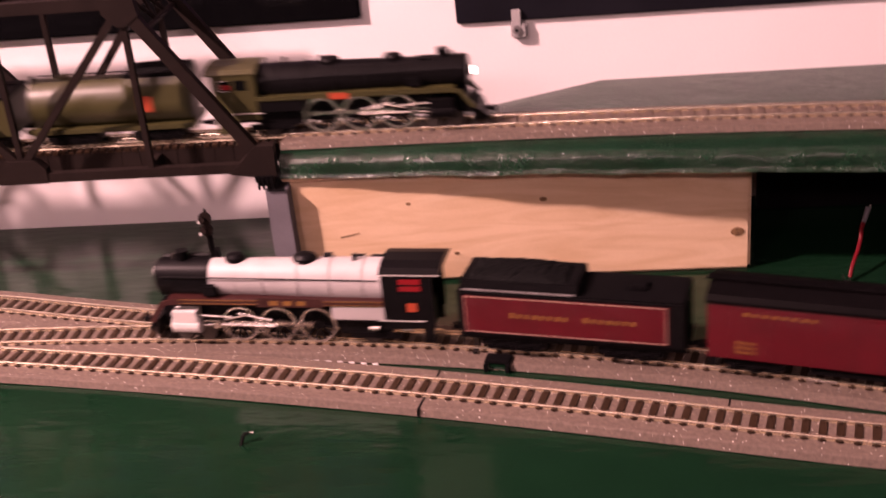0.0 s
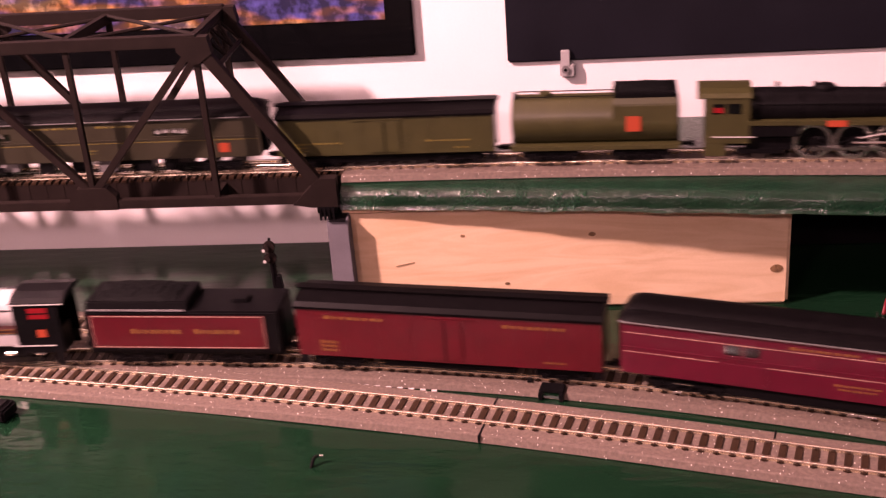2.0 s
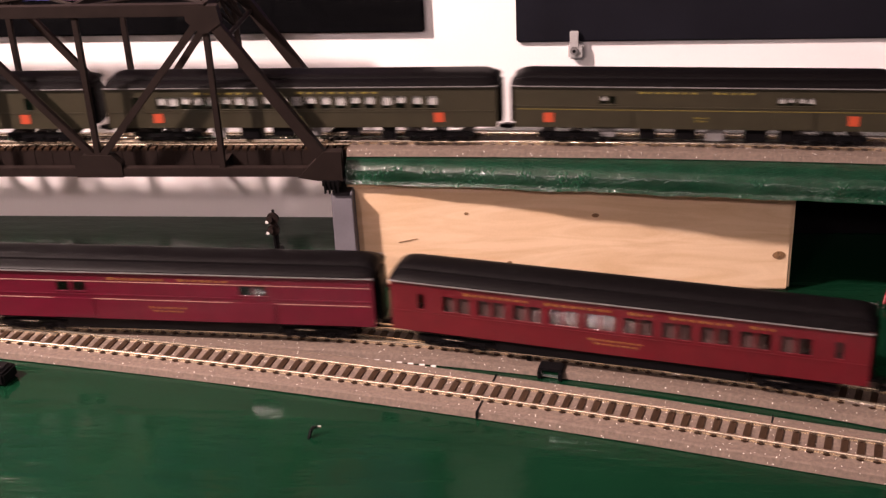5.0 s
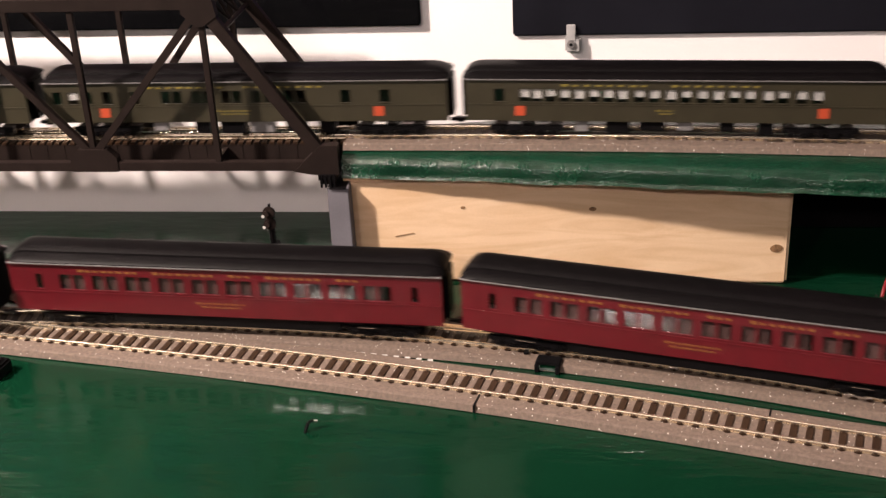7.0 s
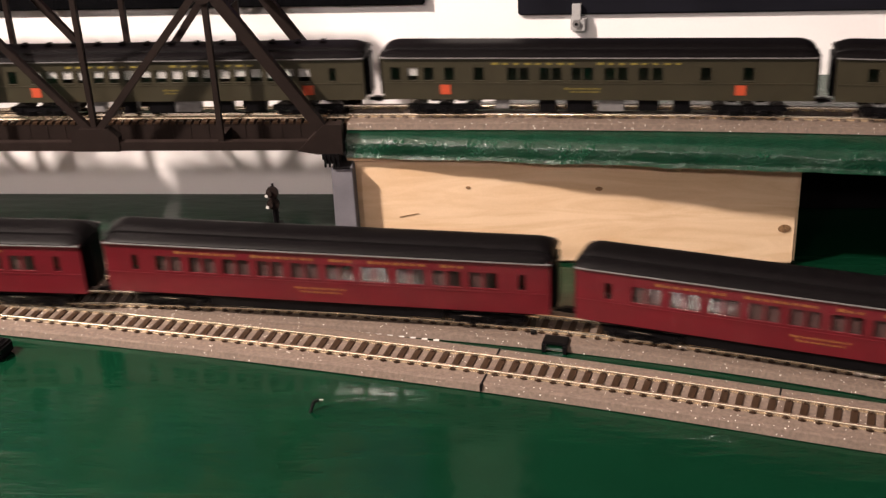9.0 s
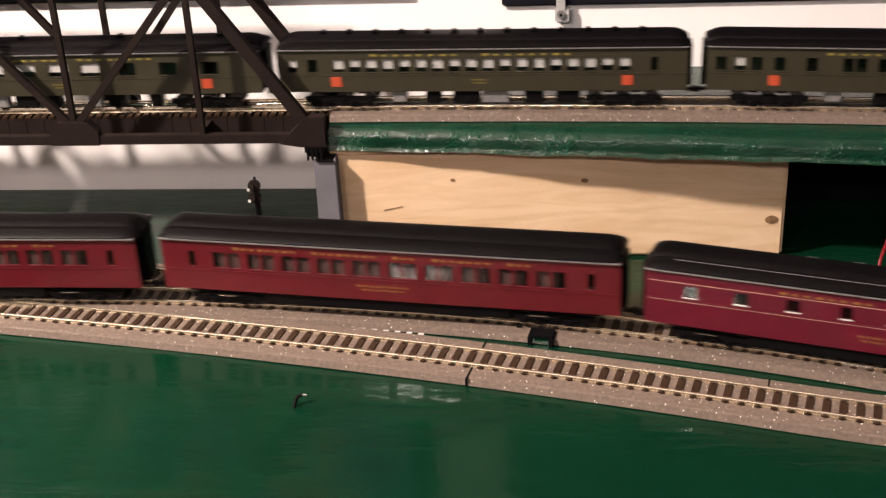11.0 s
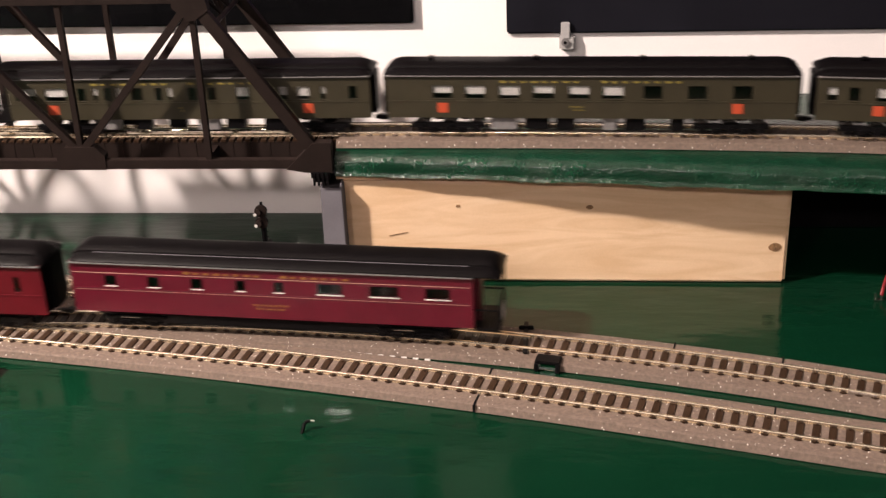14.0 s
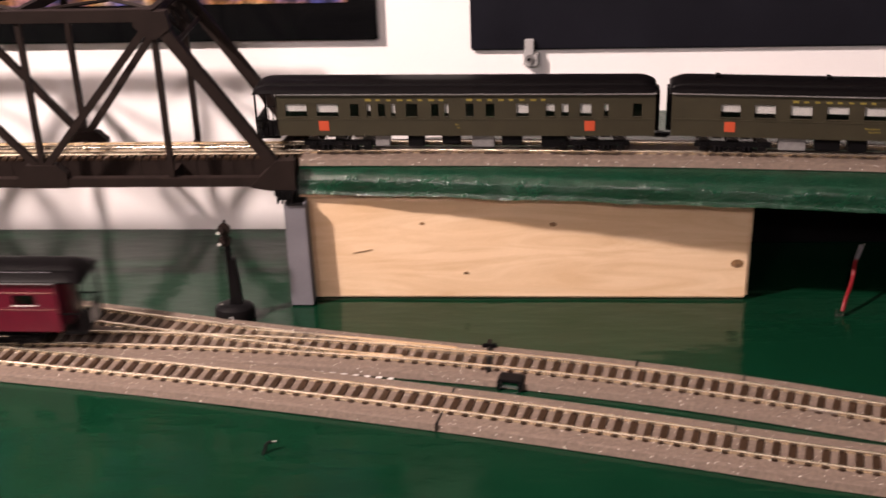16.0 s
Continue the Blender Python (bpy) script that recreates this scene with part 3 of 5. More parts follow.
for x in (-0.1655, -0.7005):
    pier = thing("bridge_pier", "plain grey bridge pier standing on the green table", "pier")
    bm = bmesh.new()
    sweep(bm, [[(x - w, 0.8045 - d, z), (x + w, 0.8045 - d, z), (x + w, 0.892 + d, z), (x - w, 0.892 + d, z)] for z, w, d in ((0, 0.0082, 0.001), (0.074, 0.0077, 0.0), (0.0795, 0.0077, 0.0))])
    part("shaft", bm, M_PIER, pier, bevel=0.0006)
    part("crack_pad", boxes((x - 0.0060, x + 0.0060, 0.8030, 0.888, 0.0790, 0.0797)), M_BLACK, pier)

# ---- signal, wire, small things on the table ----
mast = thing("signal_mast", "black model signal mast on a domed numbered base", "signal", place=pose(-0.2110, 0.786, 0))
bm = bmesh.new()
sweep(bm, [[(r * 1.25 * math.cos(a), r * math.sin(a), z) for a in [k * math.pi / 12 for k in range(24)]] for z, r in ((0, 0.0116), (0.0065, 0.0116), (0.0088, 0.0108), (0.0108, 0.008), (0.0115, 0.0055))])
part("base", bm, M_BLACK, mast, "glossy black domed base", smooth=True)
bm = bmesh.new()
sweep(bm, [[(sx * w + o, sy * 0.0026, z) for sx, sy in ((-1, -1), (1, -1), (1, 1), (-1, 1))] for z, w, o in ((0.0095, 0.0046, 0.002), (0.030, 0.0036, 0.002), (0.044, 0.0017, 0.0025), (0.046, 0.0014, 0.0025))])
part("housing", bm, M_BLACK, mast, "tapered black housing", bevel=0.0003)
bm = bmesh.new()
rod(bm, (-0.0002, -0.0005, 0.010), (-0.0006, -0.0005, 0.070), 0.0022, 8)
part("pole", bm, M_BLACK, mast)
for z in (0.0615, 0.0700):
    bm = bmesh.new()
    rod(bm, (-0.0006, -0.0020, z), (-0.0006, -0.0042, z), 0.0044, 14)
    rod(bm, (-0.0022, -0.0042, z), (-0.0022, -0.0070, z + 0.0004), 0.0022, 10)
    head = part("signal_head", bm, M_BRIDGE, mast)
    bm = bmesh.new()
    rod(bm, (-0.0040, -0.0068, z - 0.0012), (-0.0040, -0.0074, z - 0.0012), 0.0012, 8)
    part("lens", bm, M_WHITE, head, "pale signal lens")
bm = bmesh.new()
for k in range(6):
    box(bm, -0.0015, 0.0022, 0.0018, 0.0022, 0.044 + 0.0040 * k, 0.0445 + 0.0040 * k)
part("ladder", bm, M_BLACK, mast)
part("finial", boxes((-0.0014, 0.0002, -0.0013, 0.0003, 0.070, 0.0755)), M_BLACK, mast)
cu = bpy.data.curves.new("number", "FONT")
cu.body, cu.size, cu.extrude, cu.align_x = "2", 0.0062, 0.0002, "CENTER"
cu.materials.append(M_WHITE)
num = new("number_on_base", cu)
num.parent, num.matrix_basis = mast, pose(0.000, -0.01180, 0.0018, 90, 0, 0)
tagged(num, "white figure 2")
part("base_clip", boxes((-0.0095, -0.0055, -0.0030, -0.0015, 0.0102, 0.0112)), M_STEEL, mast, "small bright metal clip")

wire = thing("red_wire", "red insulated wire with a bare metal end reaching the table", "wire")
bm = bmesh.new()
pts = [(0.2150, 0.792, 0.002), (0.2168, 0.796, 0.007), (0.2190, 0.800, 0.011), (0.2222, 0.806, 0.0145), (0.2252, 0.813, 0.0195), (0.2268, 0.819, 0.025), (0.2290, 0.823, 0.029)]
for a, b in zip(pts[:-1], pts[1:]):
    rod(bm, a, b, 0.0014, 8)
part("lead", bm, M_WIRE, wire, smooth=True)
bm = bmesh.new()
rod(bm, (0.2286, 0.822, 0.0280), (0.2322, 0.8262, 0.0372), 0.0016, 10, 0.0019)
part("crimp_sleeve", bm, M_PIER, wire, "smoky plastic crimp sleeve", smooth=True)
bm = bmesh.new()
rod(bm, (0.2325, 0.8250, 0.0330), (0.2338, 0.8262, 0.0385), 0.0006, 8)
part("bare_end", bm, M_STEEL, wire, "bare bright wire end")
part("terminal", boxes((0.2098, 0.2112, 0.7895, 0.7915, 0, 0.0052), (0.2138, 0.2152, 0.7895, 0.7915, 0, 0.0036), (0.2098, 0.2152, 0.7890, 0.7918, 0, 0.0010)), M_STEEL, wire, "bare metal terminal")

stub = thing("wire_stub", "short black wire end sticking out of the green table", "wire")
bm = bmesh.new()
rod(bm, (-0.1580, 0.6170, -0.001), (-0.1562, 0.6200, 0.0048), 0.0011, 8)
rod(bm, (-0.1562, 0.6200, 0.0048), (-0.1535, 0.6215, 0.0052), 0.0010, 8)
part("lead", bm, M_BLACK, stub, smooth=True)
bm = bmesh.new()
rod(bm, (-0.1530, 0.6216, 0.0050), (-0.1508, 0.6222, 0.0046), 0.0008, 8)
part("bare_end", bm, M_STEEL, stub, "bare bright wire end")

machine = thing("switch_machine", "black switch machine box beside the near track", "switch machine", place=pose(-0.3850, 0.6770, 0, 0, 0, -10))
part("case", boxes((-0.013, 0.013, -0.0085, 0.0085, 0, 0.009)), M_BLACK, machine, bevel=0.0015)
part("lid", boxes((-0.010, 0.010, -0.006, 0.006, 0.0088, 0.0105)), M_BLACK, machine, bevel=0.0008)

arch = thing("rail_feeder_arch", "black plastic arch under the rail joint of a track", "track part", place=pose(-0.0135, 0.6925, 0, 0, 0, -11))
part("post", boxes((-0.0080, -0.0056, -0.004, 0.006, 0, 0.0050)), M_BLACK, arch)
part("post", boxes((0.0056, 0.0080, -0.004, 0.006, 0, 0.0050)), M_BLACK, arch)
part("lintel", boxes((-0.0080, 0.0080, -0.0020, 0.008, 0.0044, 0.0064)), M_BLACK, arch, bevel=0.0005)
part("hollow", boxes((-0.0056, 0.0056, -0.0012, 0.006, 0.0, 0.0045)), M_TABLE, arch, "dark green hollow")
part("knob", boxes((-0.0060, -0.0048, -0.0030, -0.0016, 0.0020, 0.0032)), M_STEEL, arch)

comb = thing("joiner_comb", "pale plastic joiner teeth beside the roadbed", "track part")
for k in range(7):
    x = -0.1395 + 0.0078 * k
    part("tooth", boxes((x, x + 0.0036, 0.7065 - 0.0012 * k, 0.7085 - 0.0012 * k, 0, 0.0016)), M_WHITE, comb)

seam = thing("roadbed_joint", "dark open joint between two roadbed sections", "joint", place=pose(-0.0525, near_y(-0.0525), 0, 0, 0, -12))
part("slit", boxes((-0.0006, 0.0006, -0.0238, -0.010, 0.0, 0.0048)), M_BLACK, seam)
part("slit", boxes((-0.0006, 0.0006, 0.0125, 0.0222, 0.002, 0.0047)), M_BLACK, seam)
for x, y_of in ((0.1165, near_y), (0.0640, low_y), (0.1300, low_y)):
    seam = thing("roadbed_notch", "small dark notch where two roadbed sections meet", "joint", place=pose(x, y_of(x), 0, 0, 0, -13))
    part("slit", boxes((-0.0005, 0.0005, 0.0135, 0.0222, 0.002, 0.0047)), M_BLACK, seam)

for x, long in ((0.066, 0.0060), (0.1740, 0.0170)):
    m = (low_y(x + 0.001) - low_y(x - 0.001)) / 0.002
    joiner = thing("rail_joiner", "bright metal joiner clasping a rail of the track", "track part", place=pose(x, low_y(x) - 0.0103, Z_LOW, 0, 0, math.degrees(math.atan(m))))
    part("sleeve", boxes((-long / 2, long / 2, -0.0006, 0.0004, -0.0024, -0.0004)), M_STEEL, joiner, bevel=0.0002)

# moving rails of the two turnouts
turnout = thing("turnout_rails", "bright closure and guard rails of the turnout", "track part")
for dy0, dy1, xa, xb, base in ((0.0055, 0.0055, -0.085, -0.025, low_y), (-0.0055, -0.0055, -0.145, -0.085, low_y), (0.0055, 0.0050, -0.42, -0.36, near_y), (0.0170, 0.0110, -0.19, -0.05, low_y)):
    bm = bmesh.new()
    sweep(bm, [[(xa + (xb - xa) * i / 8, base(xa + (xb - xa) * i / 8) + dy0 + (dy1 - dy0) * i / 8 + o, Z_LOW + h) for o, h in
                ((-0.0006, -0.0026), (-0.0006, -0.0001), (0.0006, -0.0001), (0.0006, -0.0026))] for i in range(9)])
    part("closure_rail", bm, M_RAIL, turnout)
part("throw_bar", boxes((-0.0295, -0.0265, low_y(-0.028) - 0.014, low_y(-0.028) + 0.027, Z_LOW - 0.0022, Z_LOW - 0.0012)), M_BLACK, turnout, "black throw bar")
part("pivot", boxes((-0.033, -0.023, low_y(-0.028) + 0.0180, low_y(-0.028) + 0.0200, Z_LOW - 0.0030, Z_LOW + 0.0002)), M_BLACK, turnout, bevel=0.0006)


# ---- trains ----
def wheel_mesh(r, w=0.0026):
    bm = bmesh.new()
    rod(bm, (0, -w / 2, 0), (0, w / 2, 0), r, 20)
    rod(bm, (0, -w / 2 - 0.0006, 0), (0, -w / 2 + 0.0003, 0), r * 0.35, 12)
    return bm


def truck(parent, x, axles, gap, material=M_BLACK):
    span = gap * (axles - 1) / 2
    bm = bmesh.new()
    for s in (-1, 1):
        y0, y1 = sorted((s * 0.0118, s * 0.0140))
        box(bm, -span - 0.0062, span + 0.0062, y0, y1, 0.0052, 0.0088)
        box(bm, -span - 0.0030, span + 0.0030, y0, y1, 0.0030, 0.0038)
        for k in range(axles):
            xk = -span + gap * k
            box(bm, xk - 0.0026, xk + 0.0026, s * 0.0134 - 0.0016, s * 0.0134 + 0.0016, 0.0028, 0.0084)
            rod(bm, (xk, s * 0.0140, 0.0052), (xk, s * 0.0154, 0.0052), 0.0014, 8)
        for k in range(axles - 1):
            xm = -span + gap * (k + 0.5)
            box(bm, xm - 0.0034, xm + 0.0034, s * 0.0132 - 0.0014, s * 0.0132 + 0.0014, 0.0020, 0.0060)
            for q in (-1, 1):
                rod(bm, (xm + q * 0.0016, s * 0.0148, 0.0026), (xm + q * 0.0016, s * 0.0148, 0.0060), 0.0011, 8)
    box(bm, -0.004, 0.004, -0.012, 0.012, 0.0060, 0.0090)
    t = part("truck", bm, material, parent, "black truck frame", place=pose(x, 0, 0))
    first = None
    for k in range(axles):
        place = pose(-span + gap * k, 0, 0.0052)
        if first is None:
            bm = bmesh.new()
            rod(bm, (0, -0.0098, 0), (0, -0.0074, 0), 0.0052, 18)
            rod(bm, (0, 0.0074, 0), (0, 0.0098, 0), 0.0052, 18)
            rod(bm, (0, -0.012, 0), (0, 0.012, 0), 0.0010, 8)
            first = part("wheelset", bm, M_WHEEL, t, "steel wheelset", place=place)
        else:
            again(first, place)
    return t


def letters(parent, name, words, x0, x1, z0, z1, y, material, label):
    """Rows of plain bars, one for each sign of a line of lettering."""
    total = sum(words) + 1.6 * (len(words) - 1)
    step = (x1 - x0) / total
    for s in (-1, 1):
        bm = bmesh.new()
        x = x0
        for k in words:
            for i in range(k):
                w = step * (0.42 if i % 3 else 0.55)
                h = z1 if i else z1 + (z1 - z0) * 0.25
                xa, xb = (-x - w, -x) if s > 0 else (x, x + w)
                y0, y1 = sorted((s * y, s * (y + 0.00018)))
                box(bm, xa, xb, y0, y1, z0, h)
                x += step
            x += 1.6 * step
        part(name, bm, material, parent, label)


def herald(parent, xs, z, size, y, material, name="herald", label="plain orange square"):
    for x in xs:
        for s in (-1, 1):
            part(name, boxes((x - size / 2, x + size / 2, min(s * y, s * (y + 0.0002)), max(s * y, s * (y + 0.0002)), z, z + size)), material, parent, label)


ROOF = ((0.0186, 0.0398), (0.0186, 0.0408), (0.0172, 0.0428), (0.0140, 0.0446), (0.0108, 0.0455), (0.0104, 0.0474), (0.0085, 0.0492), (0.0045, 0.0502))


EAVE, RIDGE = 0.0443, 0.0504


def roof_rings(x0, x1, taper=0.013, front=True, back=True):
    roof = [(y, EAVE + (z - 0.0398) * (RIDGE - EAVE) / 0.0104) for y, z in ROOF]
    prof = [(-y, z) for y, z in roof] + [(y, z) for y, z in roof[::-1]]
    n = 9
    stations = []
    for k in range(n):
        a = math.pi / 2 * k / (n - 1)
        stations.append((x0 + taper * (1 - math.cos(a)), math.sin(a) if back else 1.0))
    for k in range(n):
        a = math.pi / 2 * (1 - k / (n - 1))
        stations.append((x1 - taper * (1 - math.cos(a)), math.sin(a) if front else 1.0))
    return [[(x, y * (0.90 + 0.10 * f), EAVE - 0.0016 * (1 - f) + (z - EAVE) * (0.03 + 0.97 * f)) for y, z in prof] for x, f in stations]


def coupler(parent, x, s):
    bm = boxes((min(x, x + s * 0.008), max(x, x + s * 0.008), -0.0012, 0.0012, 0.0075, 0.0095), (min(x + s * 0.006, x + s * 0.010), max(x + s * 0.006, x + s * 0.010), -0.0022, 0.0010, 0.0068, 0.0102))
    part("coupler", bm, M_BLACK, parent)


def side_wall(L, windows, z0, z1, w0, w1, s, doors=()):
    """A pierced car side: bands below and above the windows and a post between each two."""
    y0, y1 = sorted((s * 0.0172, s * 0.0164))
    bm = boxes((-L / 2, L / 2, y0, y1, z0, w0), (-L / 2, L / 2, y0, y1, w1, z1))
    edges = [-L / 2]
    for c, w in windows:
        edges += [c - w / 2, c + w / 2]
    edges.append(L / 2)
    for a, b in zip(edges[::2], edges[1::2]):
        if b - a > 0.0003:
            box(bm, a, b, y0, y1, w0, w1)
    return bm


def passenger(name, label, L, paint, windows, text=None, group="", platform=False, vents=0, heralds=(), stripes=None, w0=0.0275, w1=0.0368, low_text=None, blinds=(), bright=None, seats=False):
    """bright: which windows get a pale sheet painting the lit wall beyond."""
    car = thing(name, label, "model coach", group)
    z0 = 0.0135
    for s in (-1, 1):
        side = part("side", side_wall(L, windows, z0, EAVE + 0.0002, w0, w1, s), paint, car)
        for i, (c, w) in enumerate(windows):
            p = part("pane", boxes((c - w / 2, c + w / 2, s * 0.0166 - 0.00012, s * 0.0166 + 0.00012, w0, w1)), M_GLASS, side)
            p.visible_shadow = False
            if bright and i in bright:
                part("blind", boxes((c - w / 2, c + w / 2, s * 0.0160 - 0.00012, s * 0.0160 + 0.00012, w1 - (w1 - w0) * (0.60 + 0.08 * (i % 3)), w1)), M_PALELIGHT, side, "pale sheet painting the lit wall seen through the window")
            # maroon observation car: sills coloured pale for the light they catch
            part("window_sill", boxes((c - w / 2 - 0.0003, c + w / 2 + 0.0003, min(s * 0.0172, s * 0.0176), max(s * 0.0172, s * 0.0176), w0 - 0.0006, w0)), M_PALELIGHT if platform and paint is M_MAROON else paint, side)
        part("sill_band", boxes((-L / 2, L / 2, min(s * 0.0172, s * 0.0175), max(s * 0.0172, s * 0.0175), w0 - 0.0024, w0 - 0.0016)), paint, car)
    if seats:
        for s in (-1, 1):
            for k in range(10):
                c = -0.1035 + 0.0230 * k
                part("seat", boxes((c - 0.0090, c + 0.0090, min(s * 0.0105, s * 0.0152), max(s * 0.0105, s * 0.0152), 0.0146, w1 - 0.0004 - 0.0022 * (k % 3 == 1))), M_SEAT, car, "red-brown seat behind the windows", bevel=0.0006)
    for k, c in enumerate(blinds):
        part("inner_wall", boxes((c - 0.0006, c + 0.0006, -0.0155, 0.0155, 0.0145, EAVE - 0.0005)), M_INNER, car, "brown inner wall")
    for s in (-1, 1):
        bm = boxes((min(s * L / 2, s * (L / 2 - 0.001)), max(s * L / 2, s * (L / 2 - 0.001)), -0.0163, 0.0163, z0, EAVE),
                   (min(s * L / 2, s * (L / 2 + 0.0035)), max(s * L / 2, s * (L / 2 + 0.0035)), -0.0075, 0.0075, 0.0140, EAVE - 0.002))
        part("end_wall", bm, M_ROOFB if not (platform and s < 0) else paint, car, "dark car end with a gangway")
        coupler(car, s * (L / 2), s)
    x0 = -L / 2 - (0.018 if platform else 0.002)
    bm = bmesh.new()
    sweep(bm, roof_rings(x0, L / 2 + 0.002))
    roof = part("roof", bm, M_ROOFB, car, "black clerestory roof", smooth=True)
    if platform and paint is M_MAROON:
        top = [(y, EAVE + (z - 0.0398) * (RIDGE - EAVE) / 0.0104) for y, z in ROOF]
        for k, (y, z) in enumerate(top[4:5]):
            for s in (-1, 1):
                bm = bmesh.new()
                rod(bm, (x0 + 0.022, -s * y, z + 0.0001), (L / 2 - 0.016, -s * y, z), 0.00020, 5)
                part("roof_seam", bm, M_PIER, roof, "thin grey seam along the roof")
        for k in range(6):
            y, z = top[1]
            part("roof_vent", boxes((-0.1 + 0.028 * k, -0.094 + 0.028 * k, -abs(y) - 0.0004, -abs(y) + 0.0006, z, z + 0.0006)), M_GREYEQ, roof)
    for k in range(vents):
        x = -L / 2 + 0.03 + (L - 0.06) * k / max(1, vents - 1)
        part("roof_vent", boxes((x - 0.0021, x + 0.0021, -0.0024, 0.0024, RIDGE - 0.0006, RIDGE + 0.0014), (x - 0.0014, x + 0.0014, -0.0030, 0.0030, RIDGE + 0.0012, RIDGE + 0.0021)), M_ROOFB, roof)
    part("gutter", boxes((-L / 2, L / 2, -0.0189, -0.0172, EAVE - 0.0007, EAVE), (-L / 2, L / 2, 0.0172, 0.0189, EAVE - 0.0007, EAVE)), M_GREYEQ, car, "thin grey gutter line")
    part("car_floor", boxes((-L / 2, L / 2, -0.0163, 0.0163, z0, 0.0146)), M_BLACK, car)
    rnd = random.Random(round(L * 10000) + len(windows))
    for k in range(6):
        x = -0.06 + 0.024 * k + rnd.uniform(-0.004, 0.004)
        w = rnd.uniform(0.004, 0.010)
        part("battery_box" if k % 2 else "air_tank", boxes((x - w, x + w, -0.0150, -0.0075, rnd.uniform(0.0035, 0.0065), z0)), M_GREYEQ if k % 3 == 0 else M_BLACK, car, bevel=0.0006)
    if paint is not M_OLIVED:
        part("underframe", boxes((-L / 2 + 0.012, L / 2 - 0.012, -0.0105, 0.0105, 0.0082, z0), (-L * 0.27, L * 0.27, -0.0150, 0.0150, 0.0048, z0 - 0.0004)), M_BLACK, car, "black underframe with equipment boxes", bevel=0.0008)
        for q in (-1, 1):
            for x in (-L * 0.33, L * 0.36):
                part("step_edge", boxes((x - 0.006, x + 0.006, min(q * 0.0158, q * 0.0168), max(q * 0.0158, q * 0.0168), 0.0092, 0.0098)), M_STEEL, car, "bright step edge")
    bm = bmesh.new()
    rod(bm, (-L * 0.30, -0.0125, 0.0045), (L * 0.30, -0.0125, 0.0045), 0.0004, 5)
    part("truss_rod", bm, M_STEEL, car)
    for s in (-1, 1):
        truck(car, s * (L / 2 - 0.042), 3, 0.0195)
    if text:
        letters(car, "lettering", text[0], text[1], text[2], 0.0388, 0.0401, 0.0173, text[3], "line of plain lettering marks")
    if low_text:
        letters(car, "small_lettering", low_text[0], low_text[1], low_text[2], 0.0212, 0.0222, 0.0173, low_text[3], "short line of plain lettering marks")
        letters(car, "small_lettering", low_text[0], low_text[1] * 0.8, low_text[2] * 0.8, 0.0190, 0.0199, 0.0173, low_text[3], "short line of plain lettering marks")
    if heralds:
        herald(car, heralds, 0.0174, 0.0070, 0.01725, M_ORANGE)
    if stripes:
        for z in stripes[0]:
            part("stripe", boxes((-L / 2 + 0.002, L / 2 - 0.002, -0.01738, -0.01722, z, z + 0.0003), (-L / 2 + 0.002, L / 2 - 0.002, 0.01722, 0.01738, z, z + 0.0003)), stripes[1], car, "thin pale line")
    if platform:
        x = -L / 2
        part("platform", boxes((x - 0.017, x, -0.0160, 0.0160, 0.0110, 0.0128)), M_BLACK, car)
        bm = boxes((x - 0.0168, x - 0.0160, -0.0155, 0.0155, 0.0235, 0.0243))
        for k in range(11):
            y = -0.0152 + 0.00304 * k
            box(bm, x - 0.0167, x - 0.0161, y - 0.0003, y + 0.0003, 0.0128, 0.0236)
        for s in (-1, 1):
            box(bm, x - 0.0165, x, s * 0.0152 - 0.0004, s * 0.0152 + 0.0004, 0.0235, 0.0243)
            for k in range(5):
                box(bm, x - 0.015 + 0.0033 * k, x - 0.0145 + 0.0033 * k, s * 0.0152 - 0.0003, s * 0.0152 + 0.0003, 0.0128, 0.0236)
            box(bm, x - 0.0167, x - 0.0155, s * 0.0148 - 0.0006, s * 0.0148 + 0.0006, 0.0128, EAVE)
        part("platform_railing", bm, M_BLACK, car, "black brass-tipped platform railing")
        part("tail_sign", boxes((x - 0.0174, x - 0.0168, -0.005, 0.005, 0.0140, 0.0215)), M_WHITE, car)
    return car


